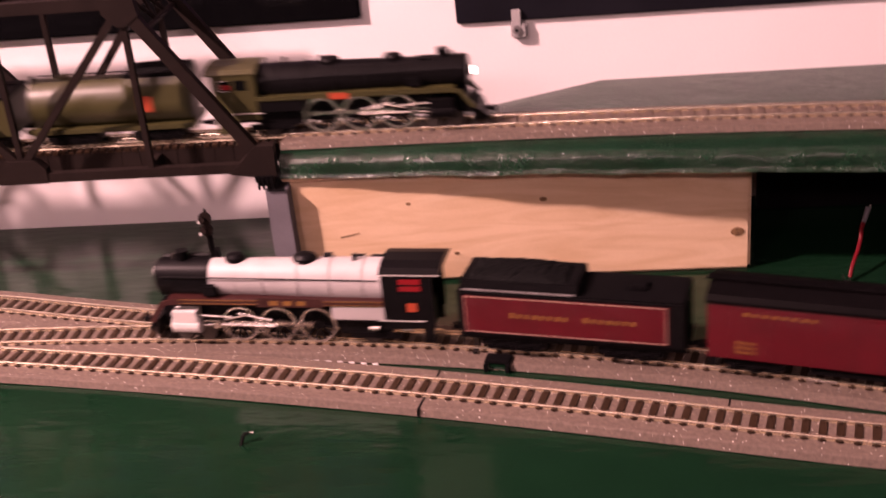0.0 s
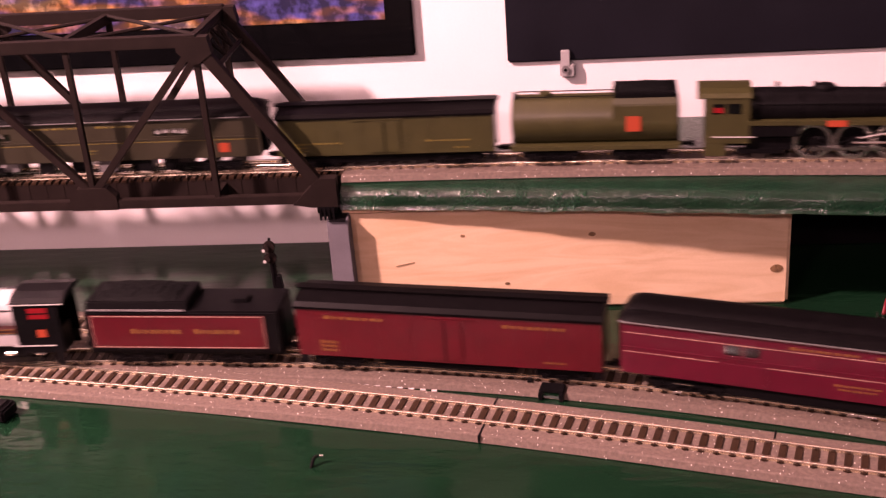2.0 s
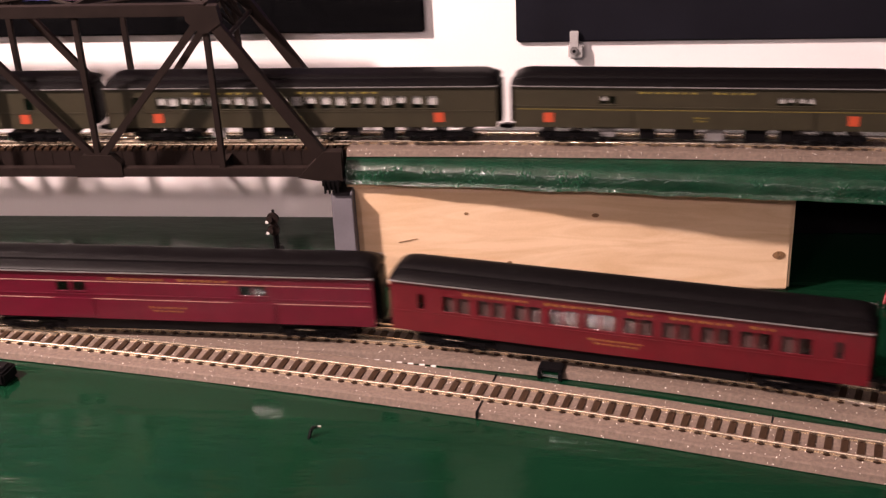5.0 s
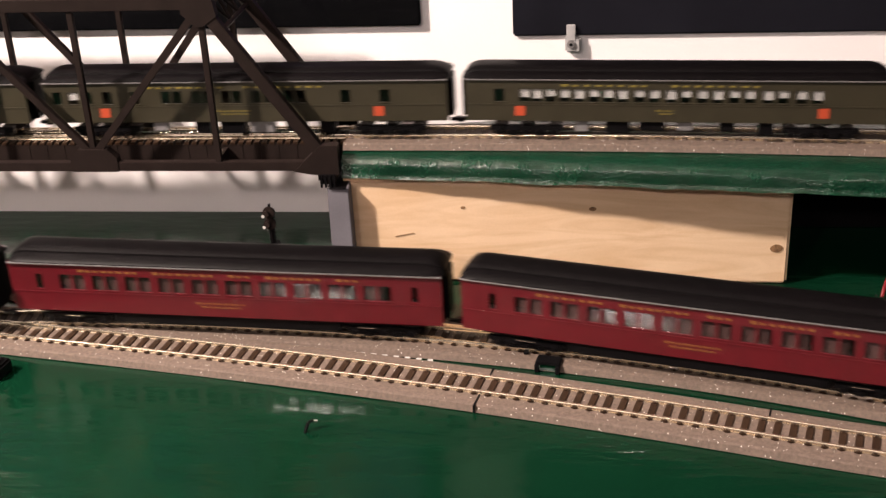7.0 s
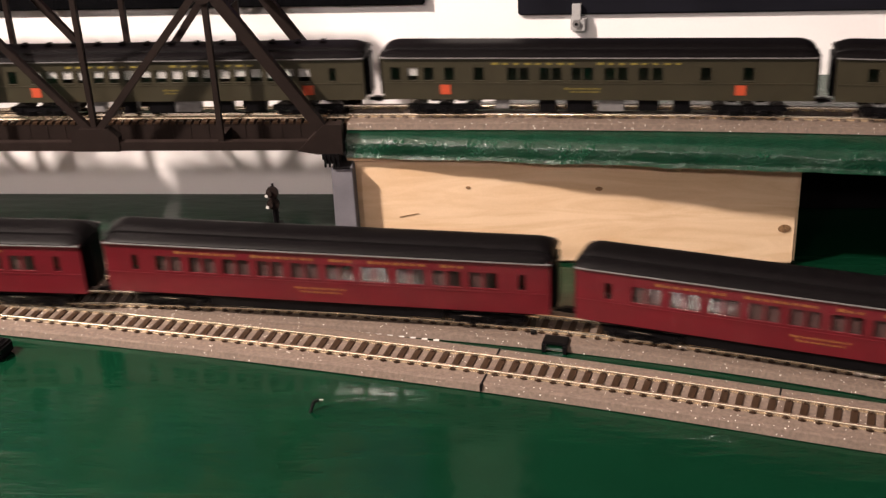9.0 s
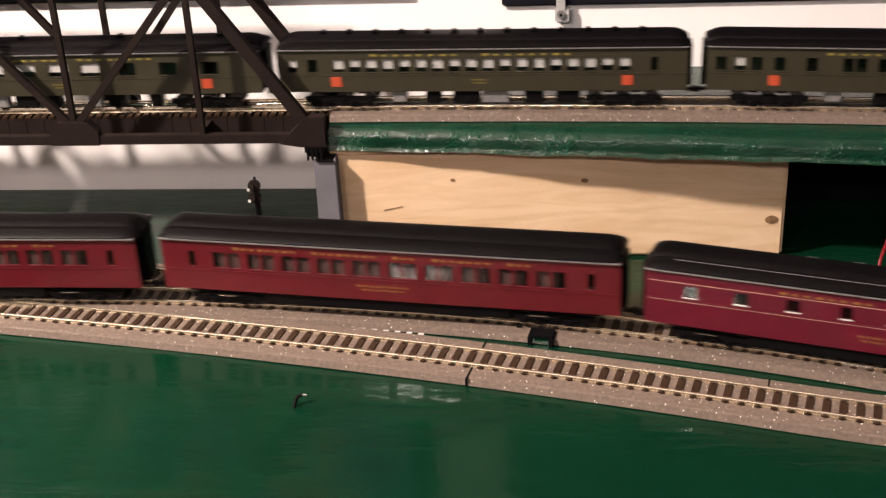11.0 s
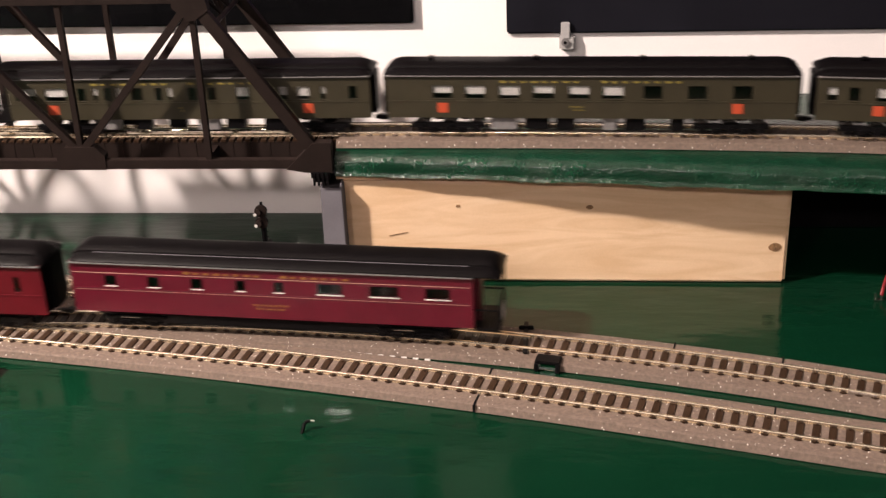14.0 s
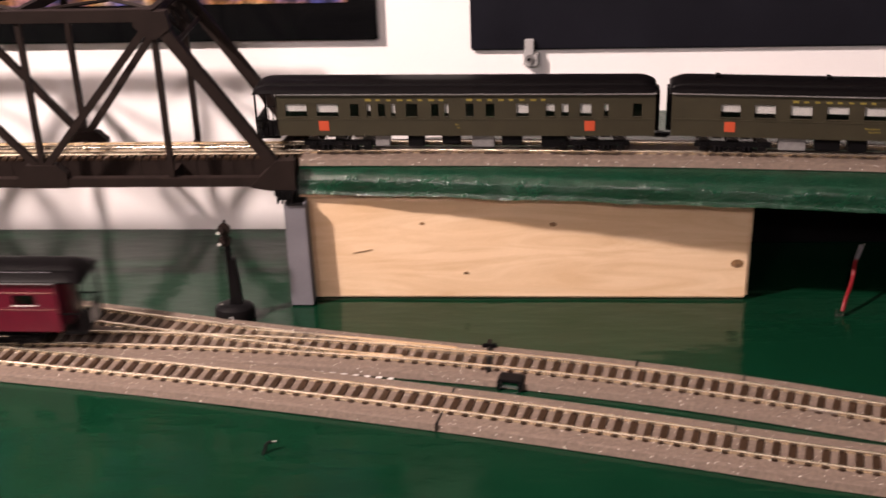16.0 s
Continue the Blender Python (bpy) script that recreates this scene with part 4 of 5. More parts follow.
def boxcar(name, label, L, paint, text_mat, H=0.0415):
    car = thing(name, label, "model boxcar")
    part("body", boxes((-L / 2, L / 2, -0.0170, 0.0170, 0.0115, H)), paint, car, bevel=0.0004)
    bm = bmesh.new()
    prism(bm, ((-0.0178, H - 0.0008), (-0.0178, H + 0.0006), (-0.0150, H + 0.0026), (0, H + 0.0048), (0.0150, H + 0.0026), (0.0178, H + 0.0006), (0.0178, H - 0.0008)), -L / 2 - 0.001, L / 2 + 0.001)
    roof = part("roof", bm, M_ROOFB, car, "dark low-pitched roof")
    part("running_board", boxes((-L / 2 - 0.003, L / 2 + 0.003, -0.0032, 0.0032, H + 0.0050, H + 0.0058)), M_ROOFB, roof)
    for s in (-1, 1):
        y0, y1 = sorted((s * 0.0170, s * 0.0178))
        d = part("door", boxes((-0.0115, 0.0115, y0, y1, 0.0135, H - 0.0030)), paint, car, bevel=0.0003)
        part("door_rail", boxes((-0.024, 0.014, y0, y1, H - 0.0026, H - 0.0016)), paint, car)
        part("hinge_strip", boxes((-0.0004, 0.0004, min(s * 0.0178, s * 0.0181), max(s * 0.0178, s * 0.0181), 0.0137, H - 0.0032)), M_ROOFB, d)
        for k in range(9):
            x = -L / 2 + 0.012 + (L - 0.024) * k / 8
            if abs(x) > 0.015:
                part("panel_seam", boxes((x - 0.0002, x + 0.0002, min(s * 0.0170, s * 0.0172), max(s * 0.0170, s * 0.0172), 0.0125, H - 0.002)), paint, car)
        coupler(car, s * L / 2, s)
    for x in (-L / 2, L / 2 - 0.006):
        for q in (-1, 1):
            part("step", boxes((x, x + 0.006, min(q * 0.0150, q * 0.0165), max(q * 0.0150, q * 0.0165), 0.006, 0.0118)), M_BLACK, car)
    part("underframe", boxes((-L * 0.22, L * 0.22, -0.0140, 0.0140, 0.0050, 0.0088)), M_BLACK, car, "black brake gear under the floor", bevel=0.0006)
    letters(car, "lettering", (8,), -L * 0.40, -L * 0.19, H - 0.0062 if paint is not M_OLIVE else 0.0205, H - 0.0046 if paint is not M_OLIVE else 0.0216, 0.0171, text_mat, "line of plain lettering marks")
    letters(car, "lettering", (8,), L * 0.19, L * 0.40, H - 0.0062 if paint is not M_OLIVE else 0.0205, H - 0.0046 if paint is not M_OLIVE else 0.0216, 0.0171, text_mat, "line of plain lettering marks")
    for k in range(3):
        letters(car, "small_lettering", (6,), -L * 0.42, -L * 0.36, 0.0150 + 0.0024 * k, 0.0164 + 0.0024 * k, 0.0171, text_mat, "short line of plain lettering marks")
    letters(car, "small_lettering", (5,), L * 0.32, L * 0.39, 0.0150, 0.0160, 0.0171, text_mat, "short line of plain lettering marks")
    part("sill", boxes((-L / 2 + 0.004, L / 2 - 0.004, -0.012, 0.012, 0.0085, 0.0118)), M_BLACK, car)
    for s in (-1, 1):
        truck(car, s * (L / 2 - 0.026), 2, 0.024)
    return car


def driver_mesh(r, rim=0.80):
    bm = bmesh.new()
    seg = 28
    for y0, y1, ro, ri in ((-0.0014, 0.0014, r, r * rim),):
        rings = []
        for rr, yy in ((ro, y0), (ro, y1), (ri, y1), (ri, y0)):
            rings.append([bm.verts.new((rr * math.cos(2 * math.pi * i / seg), yy, rr * math.sin(2 * math.pi * i / seg))) for i in range(seg)])
        for a, b in zip(rings, rings[1:] + rings[:1]):
            for i in range(seg):
                j = (i + 1) % seg
                bm.faces.new((a[i], a[j], b[j], b[i]))
    return bm


def spokes_mesh(r):
    bm = bmesh.new()
    rod(bm, (0, -0.0013, 0), (0, 0.0013, 0), r * 0.24, 14)
    for k in range(12):
        a = 2 * math.pi * k / 12
        rod(bm, (r * 0.2 * math.cos(a), 0, r * 0.2 * math.sin(a)), (r * 0.88 * math.cos(a), 0, r * 0.88 * math.sin(a)), 0.0006, 5)
    out = [(r * 0.82 * math.cos(a), r * 0.82 * math.sin(a)) for a in [math.pi + (i - 4) * 0.16 for i in range(9)]]
    sweep(bm, [[(x, y, z) for x, z in out] for y in (-0.0009, 0.0009)])
    return bm


def locomotive(name, label, boiler, smoke, board, cabm, cyl, tyre, trim, trim2, lit, cabwin, R):
    """A Pacific type, facing +x. Returns it with its turning wheels and its rods."""
    lo = thing(name, label, "model locomotive")
    prof = lambda x, r, zc: [(x, r * math.cos(a), zc + r * math.sin(a)) for a in [2 * math.pi * i / 24 for i in range(24)]]
    bm = bmesh.new()
    sweep(bm, [prof(-0.064, 0.0128, 0.0360), prof(-0.030, 0.0126, 0.0362), prof(0.020, 0.0112, 0.0368), prof(0.046, 0.0108, 0.0370)])
    body = part("boiler", bm, boiler, lo, smooth=True)
    for x in (-0.050, -0.030, -0.010, 0.012, 0.030):
        r = 0.0129 - max(0, x + 0.03) * 0.028
        bm = bmesh.new()
        rod(bm, (x - 0.0004, 0, 0.0364), (x + 0.0004, 0, 0.0364), r + 0.0003, 24)
        part("boiler_band", bm, boiler, body)
    bm = bmesh.new()
    sweep(bm, [prof(0.046, 0.0112, 0.0370), prof(0.079, 0.0112, 0.0370), prof(0.0805, 0.0100, 0.0370), prof(0.0815, 0.0050, 0.0370)])
    sm = part("smokebox", bm, smoke, lo, smooth=True)
    bm = bmesh.new()
    rod(bm, (0.0640, 0, 0.0470), (0.0640, 0, 0.0530), 0.0036, 16, 0.0042)
    part("smokestack", bm, M_BLACK, lo, smooth=True)
    for x, r in ((0.030, 0.0050), (-0.0140, 0.0060)):
        bm = bmesh.new()
        sweep(bm, [[(x + q * 1.3 * math.cos(a), q * math.sin(a), z) for a in [i * math.pi / 8 for i in range(16)]] for z, q in ((0.0455, r), (0.0495, r), (0.0512, r * 0.75), (0.0518, r * 0.3))])
        part("dome", bm, M_BLACK, lo, smooth=True)
    for x in (-0.020, -0.045):
        bm = bmesh.new()
        rod(bm, (x, 0.002, 0.0470), (x, 0.002, 0.0522), 0.0013, 8)
        part("safety_valve", bm, M_BLACK, lo)
    bm = bmesh.new()
    rod(bm, (0.048, -0.0040, 0.0478), (0.056, -0.0040, 0.0478), 0.0020, 10)
    part("feed_heater", bm, M_BLACK, lo)
    if trim is not None:
        for x0, x1, y, z, r in ((0.050, 0.062, -0.0060, 0.0465, 0.0024), (0.0715, 0.0785, -0.0050, 0.0462, 0.0026), (-0.0300, -0.0250, -0.0030, 0.0486, 0.0022), (-0.0500, -0.0440, -0.0045, 0.0480, 0.0015), (-0.0620, -0.0540, -0.0040, 0.0483, 0.0012)):
            bm = bmesh.new()
            rod(bm, (x0, y, z), (x1, y, z), r, 10)
            part("boiler_fitting", bm, M_BLACK, lo, bevel=0.0)
        for x in (0.018, -0.052):
            part("washout_plug", boxes((x - 0.0014, x + 0.0014, -0.0131, -0.0105, 0.0348, 0.0357)), M_BLACK, lo)
        part("check_valve", boxes((0.0365, 0.0450, -0.0128, -0.0095, 0.0330, 0.0342)), M_BLACK, lo)
    # running board with its deep edge, sloping down at the front
    for s in (-1, 1):
        y0, y1 = sorted((s * 0.0172, s * 0.0160))
        bm = bmesh.new()
        out = ((-0.064, 0.0272), (-0.064, 0.0302), (0.066, 0.0302), (0.076, 0.0285), (0.086, 0.0160), (0.083, 0.0145), (0.074, 0.0262), (0.064, 0.0268))
        sweep(bm, [[(x, y, z) for x, z in out] for y in (y0, y1)])
        rb = part("running_board_edge", bm, board, lo)
        a, b = (-0.027, 0.0143) if trim is not None else (-0.013, 0.000)
        part("number_plate", boxes((a, b, min(s * 0.0172, s * 0.0176), max(s * 0.0172, s * 0.0176), 0.0262, 0.0316 if trim is not None else 0.0306)), board if trim is not None else trim2, rb, "small coloured plate with unreadable marks", bevel=0.0)
        if trim is not None:
            for k in range(3):
                part("plate_mark", boxes((-0.016 + 0.0085 * k, -0.0105 + 0.0085 * k, min(s * 0.0175, s * 0.0178), max(s * 0.0175, s * 0.0178), 0.0274, 0.0300)), trim, rb)
            part("lining", boxes((-0.063, 0.064, min(s * 0.0172, s * 0.0174), max(s * 0.0172, s * 0.0174), 0.0275, 0.0278)), trim, rb)
        if trim is not None:
            part("lining", boxes((-0.063, 0.064, min(s * 0.0172, s * 0.0174), max(s * 0.0172, s * 0.0174), 0.0296, 0.0300)), trim, rb)
        bm = bmesh.new()
        rod(bm, (-0.060, s * 0.0125, 0.0405), (0.076, s * 0.0118, 0.0415), 0.0004, 5)
        part("handrail", bm, M_BLACK, lo)
        bm = bmesh.new()
        rod(bm, (0.0535, s * 0.0142, 0.0130), (0.0710, s * 0.0142, 0.0130), 0.0052, 16)
        box(bm, 0.0545, 0.0700, min(s * 0.0100, s * 0.0185), max(s * 0.0100, s * 0.0185), 0.0100, 0.0225)
        part("cylinder", bm, cyl, lo, bevel=0.0)
        if trim is None:
            part("cab_sash", boxes((-0.0872, -0.0815, min(s * 0.0169, s * 0.01712), max(s * 0.0169, s * 0.01712), 0.0366, 0.0403)), M_REDCAB, lo, "dull red mark in the cab window")
        if trim is None:
            part("cab_step", boxes((-0.0935, -0.0790, min(s * 0.0160, s * 0.0171), max(s * 0.0160, s * 0.0171), 0.0045, 0.0142)), cabm, lo, bevel=0.0003)
        else:
            part("cab_gutter", boxes((-0.0985, -0.0630, min(s * 0.0176, s * 0.0181), max(s * 0.0176, s * 0.0181), 0.0460, 0.0465)), M_WHITE, lo, "thin pale gutter line")
            for xi in (-0.0560, -0.0760):
                bm = bmesh.new()
                rod(bm, (xi - 0.0030, s * 0.0150, 0.0128), (xi + 0.0030, s * 0.0150, 0.0128), 0.0015, 10)
                part("injector_pipe", bm, M_STEEL, lo, "bright metal injector")
            part("cab_ladder", boxes((-0.0925, -0.0860, min(s * 0.0155, s * 0.0168), max(s * 0.0155, s * 0.0168), 0.0045, 0.0142)), M_BLACK, lo, bevel=0.0003)
        part("step_line", boxes((-0.0880, -0.0600, min(s * 0.0174, s * 0.0177), max(s * 0.0174, s * 0.0177), 0.0186, 0.0192)), M_WHITE, lo, "thin white line")
        part("air_pump" if s < 0 else "injector", boxes((0.040, 0.050, min(s * 0.0118, s * 0.0150), max(s * 0.0118, s * 0.0150), 0.0305, 0.0380)), M_BLACK, lo, bevel=0.0012)
        part("firebox_side", boxes((-0.066, -0.031, min(s * 0.0118, s * 0.0166), max(s * 0.0118, s * 0.0166), 0.0182, 0.0274)), boiler if boiler is M_GREYBOILER else smoke, lo, bevel=0.0008)
    part("running_board", boxes((-0.064, 0.072, -0.0165, 0.0165, 0.0285, 0.0297)), board, lo)
    part("frame", boxes((-0.090, 0.080, -0.0070, 0.0070, 0.0085, 0.0255)), M_BLACK, lo)
    part("ash_pan", boxes((-0.066, -0.034, -0.0125, 0.0125, 0.0070, 0.0170)), M_BLACK, lo, bevel=0.0008)
    # cab, taller than the boiler
    top = 0.0475 if trim is None else 0.0468
    up = 0.0018 if trim is None else 0.0025
    bm = bmesh.new()
    for s in (-1, 1):
        y0, y1 = sorted((s * 0.0172, s * 0.0164))
        box(bm, -0.0935, -0.0635, y0, y1, 0.0140, 0.0335 + up)
        box(bm, -0.0935, -0.0635, y0, y1, 0.0415 + up, top)
        for a, b in ((-0.0935, -0.0885), (-0.0800, -0.0785), (-0.0690, -0.0635)) if trim is None else ((-0.0935, -0.0868), (-0.0735, -0.0635)):
            box(bm, a, b, y0, y1, 0.0335 + up, 0.0415 + up)
        if trim is not None:
            box(bm, -0.0868, -0.0735, y0, y1, 0.0371 + up, 0.0379 + up)
    box(bm, -0.0645, -0.0635, -0.0164, 0.0164, 0.0140, top)
    cab = part("cab", bm, cabm, lo)
    for s in (-1, 1):
        for a, b in ((-0.0880, -0.0805), (-0.0780, -0.0695)) if trim is None else ((-0.0868, -0.0735),):
            part("cab_window", boxes((a, b, min(s * 0.0165, s * 0.0170), max(s * 0.0165, s * 0.0170), 0.0340 + up, 0.0410 + up)), cabwin if a < -0.08 and trim is not None else M_BEZEL, cab, "cab window")
        if trim is not None:
            part("cab_badge", boxes((-0.0835, -0.0775, min(s * 0.0172, s * 0.0174), max(s * 0.0172, s * 0.0174), 0.0245, 0.0295)), M_ORANGE, cab, "small plain badge")
    bm = bmesh.new()
    prism(bm, ((-0.0178, top - 0.0005), (-0.0178, top + 0.0002), (-0.0140, top + 0.0022), (-0.0060, top + 0.0036), (0.0060, top + 0.0036), (0.0140, top + 0.0022), (0.0178, top + 0.0002), (0.0178, top - 0.0005)), -0.0985, -0.0625)
    part("cab_roof", bm, cabm if cabm is M_OLIVE else M_BLACK, lo)
    # front
    bm = bmesh.new()
    sweep(bm, [[(0.0830, -0.0150, 0.0130), (0.0830, 0.0150, 0.0130), (0.0830, 0.0130, 0.0035), (0.0830, -0.0130, 0.0035)],
               [(0.0870, -0.0150, 0.0130), (0.0870, 0.0150, 0.0130), (0.0935, 0.0040, 0.0030), (0.0935, -0.0040, 0.0030)]])
    part("pilot", bm, M_BLACK, lo, "black pilot")
    part("buffer_beam", boxes((0.0800, 0.0850, -0.0165, 0.0165, 0.0120, 0.0165)), M_BLACK, lo)
    coupler(lo, 0.0880, 1)
    lamp_z = 0.0362 if lit else 0.0400
    bm = bmesh.new()
    rod(bm, (0.0780, 0, lamp_z), (0.0835, 0, lamp_z), 0.0034, 14)
    hl = part("headlight", bm, M_BLACK, lo)
    bm = bmesh.new()
    sweep(bm, [[(x, r * math.cos(a), lamp_z + r * math.sin(a)) for a in [2 * math.pi * i / 16 for i in range(16)]] for x, r in ((0.0832, 0.0031), (0.0842, 0.0028), (0.0848, 0.0016))])
    part("lens", bm, M_LAMPON if lit else M_WHITE, hl, "lit headlight lens" if lit else "headlight lens")
    bm = bmesh.new()
    rod(bm, (0.0700, 0, 0.0470), (0.0700, 0, 0.0510), 0.0013, 8)
    part("bell", bm, M_WHEEL, lo)
    # wheels and rods
    turning, rods = [], []
    for s in (-1, 1):
        for x in (-0.0210, 0.0055, 0.0315):
            w = part("driving_wheel", driver_mesh(R, 0.80 if trim is None else 0.87), tyre, lo, "spoked driving wheel", place=pose(x, s * 0.0096, R))
            part("spokes", spokes_mesh(R), M_BLACK, w)
            turning.append((w, x, s * 0.0096, R))
        bm = boxes((-0.0235, 0.0340, -0.0005, 0.0005, -0.0011, 0.0011))
        for x in (-0.0210, 0.0055, 0.0315):
            rod(bm, (x, -0.0008, 0), (x, 0.0008, 0), 0.0019, 12)
        r = part("side_rod", bm, M_STEEL, lo, "bright side rod", place=pose(-0.0048, s * 0.0120, R))
        rods.append((r, 0.0, s * 0.0120, R))
        bm = bmesh.new()
        rod(bm, (0.0055, s * 0.0134, R), (0.0440, s * 0.0134, 0.0130), 0.0009, 6)
        part("main_rod", bm, M_STEEL, lo, "bright main rod")
        bm = bmesh.new()
        rod(bm, (0.0430, s * 0.0142, 0.0130), (0.0550, s * 0.0142, 0.0130), 0.0007, 6)
        rod(bm, (0.0330, s * 0.0142, 0.0180), (0.0550, s * 0.0142, 0.0192), 0.0007, 6)
        rod(bm, (0.0240, s * 0.0142, 0.0195), (0.0370, s * 0.0142, 0.0165), 0.0008, 6)
        rod(bm, (0.0080, s * 0.0142, 0.0165), (0.0290, s * 0.0142, 0.0205), 0.0006, 6)
        box(bm, 0.0405, 0.0455, s * 0.0142 - 0.0008, s * 0.0142 + 0.0008, 0.0112, 0.0150)
        box(bm, 0.0410, 0.0545, s * 0.0142 - 0.0006, s * 0.0142 + 0.0006, 0.0153, 0.0162)
        part("valve_gear", bm, M_STEEL, lo, "bright valve gear")
        for x, r2 in ((0.0550, 0.0055), (0.0710, 0.0055), (-0.0560, 0.0062)):
            part("small_wheel", wheel_mesh(r2), M_WHEEL, lo, place=pose(x, s * 0.0092, r2))
        part("trailing_frame", boxes((-0.072, -0.040, s * 0.0128 - 0.0008, s * 0.0128 + 0.0008, 0.0052, 0.0090)), M_BLACK, lo)
    return lo, turning, rods


def coal_heap(parent, x0, x1, half, z0, height):
    bm = bmesh.new()
    nx, ny = 26, 12
    g = [[bm.verts.new((x0 + (x1 - x0) * i / nx, -half + 2 * half * j / ny, z0 + height * max(0, math.sin(math.pi * i / nx)) ** 0.5 * max(0, math.sin(math.pi * j / ny)) ** 0.5 + 0.0012 * noise.noise((i * 0.9, j * 0.9, 7)))) for j in range(ny + 1)] for i in range(nx + 1)]
    for i in range(nx):
        for j in range(ny):
            bm.faces.new((g[i][j], g[i + 1][j], g[i + 1][j + 1], g[i][j + 1]))
    return part("coal", bm, M_COAL, parent, "black coal load")


def tank_tender(name, label, L):
    t = thing(name, label, "model tender")
    bm = bmesh.new()
    ring = lambda x, r: [(x, r * math.cos(a), 0.0275 + r * math.sin(a)) for a in [2 * math.pi * i / 28 for i in range(28)]]
    sweep(bm, [ring(-L / 2, 0.0125), ring(-L / 2 + 0.001, 0.0158), ring(L / 2 - 0.020, 0.0158), ring(L / 2 - 0.002, 0.0158), ring(L / 2 - 0.001, 0.013)])
    tank = part("tank", bm, M_OLIVE, t, smooth=True)
    for x in (-L / 2 + 0.012, -0.018, 0.010):
        bm = bmesh.new()
        rod(bm, (x - 0.0003, 0, 0.0275), (x + 0.0003, 0, 0.0275), 0.0160, 28)
        part("tank_band", bm, M_OLIVE, tank)
    bm = bmesh.new()
    prism(bm, ((-0.0156, 0.0290), (-0.0150, 0.0400), (-0.0132, 0.0446), (0.0132, 0.0446), (0.0150, 0.0400), (0.0156, 0.0290)), 0.012, L / 2 - 0.002)
    part("bunker", bm, M_OLIVE, t, "olive green coal bunker", bevel=0.0005)
    part("bunker_rim", boxes((0.0125, L / 2 - 0.0025, -0.0136, 0.0136, 0.0442, 0.0472)), M_BLACK, t, "black coal rails", bevel=0.0004)
    bm = bmesh.new()
    for q in (-1, 1):
        rod(bm, (-L / 2 + 0.004, q * 0.0060, 0.0438), (0.012, q * 0.0060, 0.0438), 0.0004, 6)
    part("walkway_rail", bm, M_BLACK, t)
    coal_heap(t, 0.016, L / 2 - 0.005, 0.010, 0.0472, 0.003)
    bm = bmesh.new()
    rod(bm, (-0.035, 0, 0.0420), (-0.035, 0, 0.0450), 0.0045, 14)
    part("hatch", bm, M_OLIVE, t)
    bm = bmesh.new()
    rod(bm, (-L / 2 + 0.003, -0.004, 0.0400), (-L / 2 + 0.003, -0.004, 0.0465), 0.0016, 8)
    part("rear_lamp", bm, M_BLACK, t)
    part("sill", boxes((-L / 2 - 0.001, L / 2, -0.0160, 0.0160, 0.0105, 0.0140)), M_OLIVE, t, bevel=0.0004)
    herald(t, (0.026,), 0.0230, 0.0100, 0.0160, M_ORANGE)
    for s in (-1, 1):
        truck(t, s * 0.031, 3, 0.0135)
        coupler(t, s * L / 2, s)
    return t


def box_tender(name, label, L):
    t = thing(name, label, "model tender")
    part("tank", boxes((-L / 2, L / 2, -0.0170, 0.0170, 0.0125, 0.0385)), M_BLACK, t, bevel=0.001)
    bm = bmesh.new()
    prism(bm, ((-0.0170, 0.0375), (-0.0150, 0.0440), (0.0150, 0.0440), (0.0170, 0.0375)), -0.006, L / 2 - 0.002)
    part("bunker", bm, M_BLACK, t, bevel=0.0008)
    part("ledge", boxes((-0.004, L / 2 - 0.004, -0.0173, 0.0173, 0.0388, 0.0396)), M_GREYEQ, t, "grey edge line")
    coal_heap(t, 0.000, L / 2 - 0.006, 0.0145, 0.0435, 0.0045)
    for s in (-1, 1):
        y = lambda a, b: (min(s * a, s * b), max(s * a, s * b))
        part("side_panel", boxes((-L / 2 + 0.010, L / 2 - 0.004, *y(0.0170, 0.0173), 0.0150, 0.0360)), M_RED, t, "maroon panel lined in gold")
        bm = boxes((-L / 2 + 0.0108, L / 2 - 0.0048, *y(0.0173, 0.01745), 0.0352, 0.0356), (-L / 2 + 0.0108, L / 2 - 0.0048, *y(0.0173, 0.01745), 0.0154, 0.0158),
                   (-L / 2 + 0.0108, -L / 2 + 0.0112, *y(0.0173, 0.01745), 0.0158, 0.0352), (L / 2 - 0.0052, L / 2 - 0.0048, *y(0.0173, 0.01745), 0.0158, 0.0352))
        part("lining", bm, M_LINE, t, "thin pale line")
        truck(t, s * 0.036, 3, 0.0145)
        coupler(t, s * L / 2, s)
    letters(t, "lettering", (8, 7), -0.036, 0.042, 0.0246, 0.0270, 0.01735, M_GOLD, "gold line of plain lettering marks")
    part("sill", boxes((-L / 2 - 0.001, L / 2, -0.0150, 0.0150, 0.0100, 0.0128)), M_BLACK, t)
    part("hatch", boxes((-0.045, -0.034, -0.005, 0.005, 0.0380, 0.0410)), M_BLACK, t, bevel=0.0006)
    part("rear_ladder", boxes((-L / 2 - 0.0012, -L / 2, 0.006, 0.010, 0.013, 0.038)), M_BLACK, t)
    return t


def evenly(x0, x1, n, w):
    return [(x0 + (x1 - x0) * i / (n - 1), w) for i in range(n)]


def pairs(x0, x1, n, w, gap):
    out = []
    for i in range(n):
        c = x0 + (x1 - x0) * i / (n - 1)
        out += [(c - gap / 2, w), (c + gap / 2, w)]
    return out


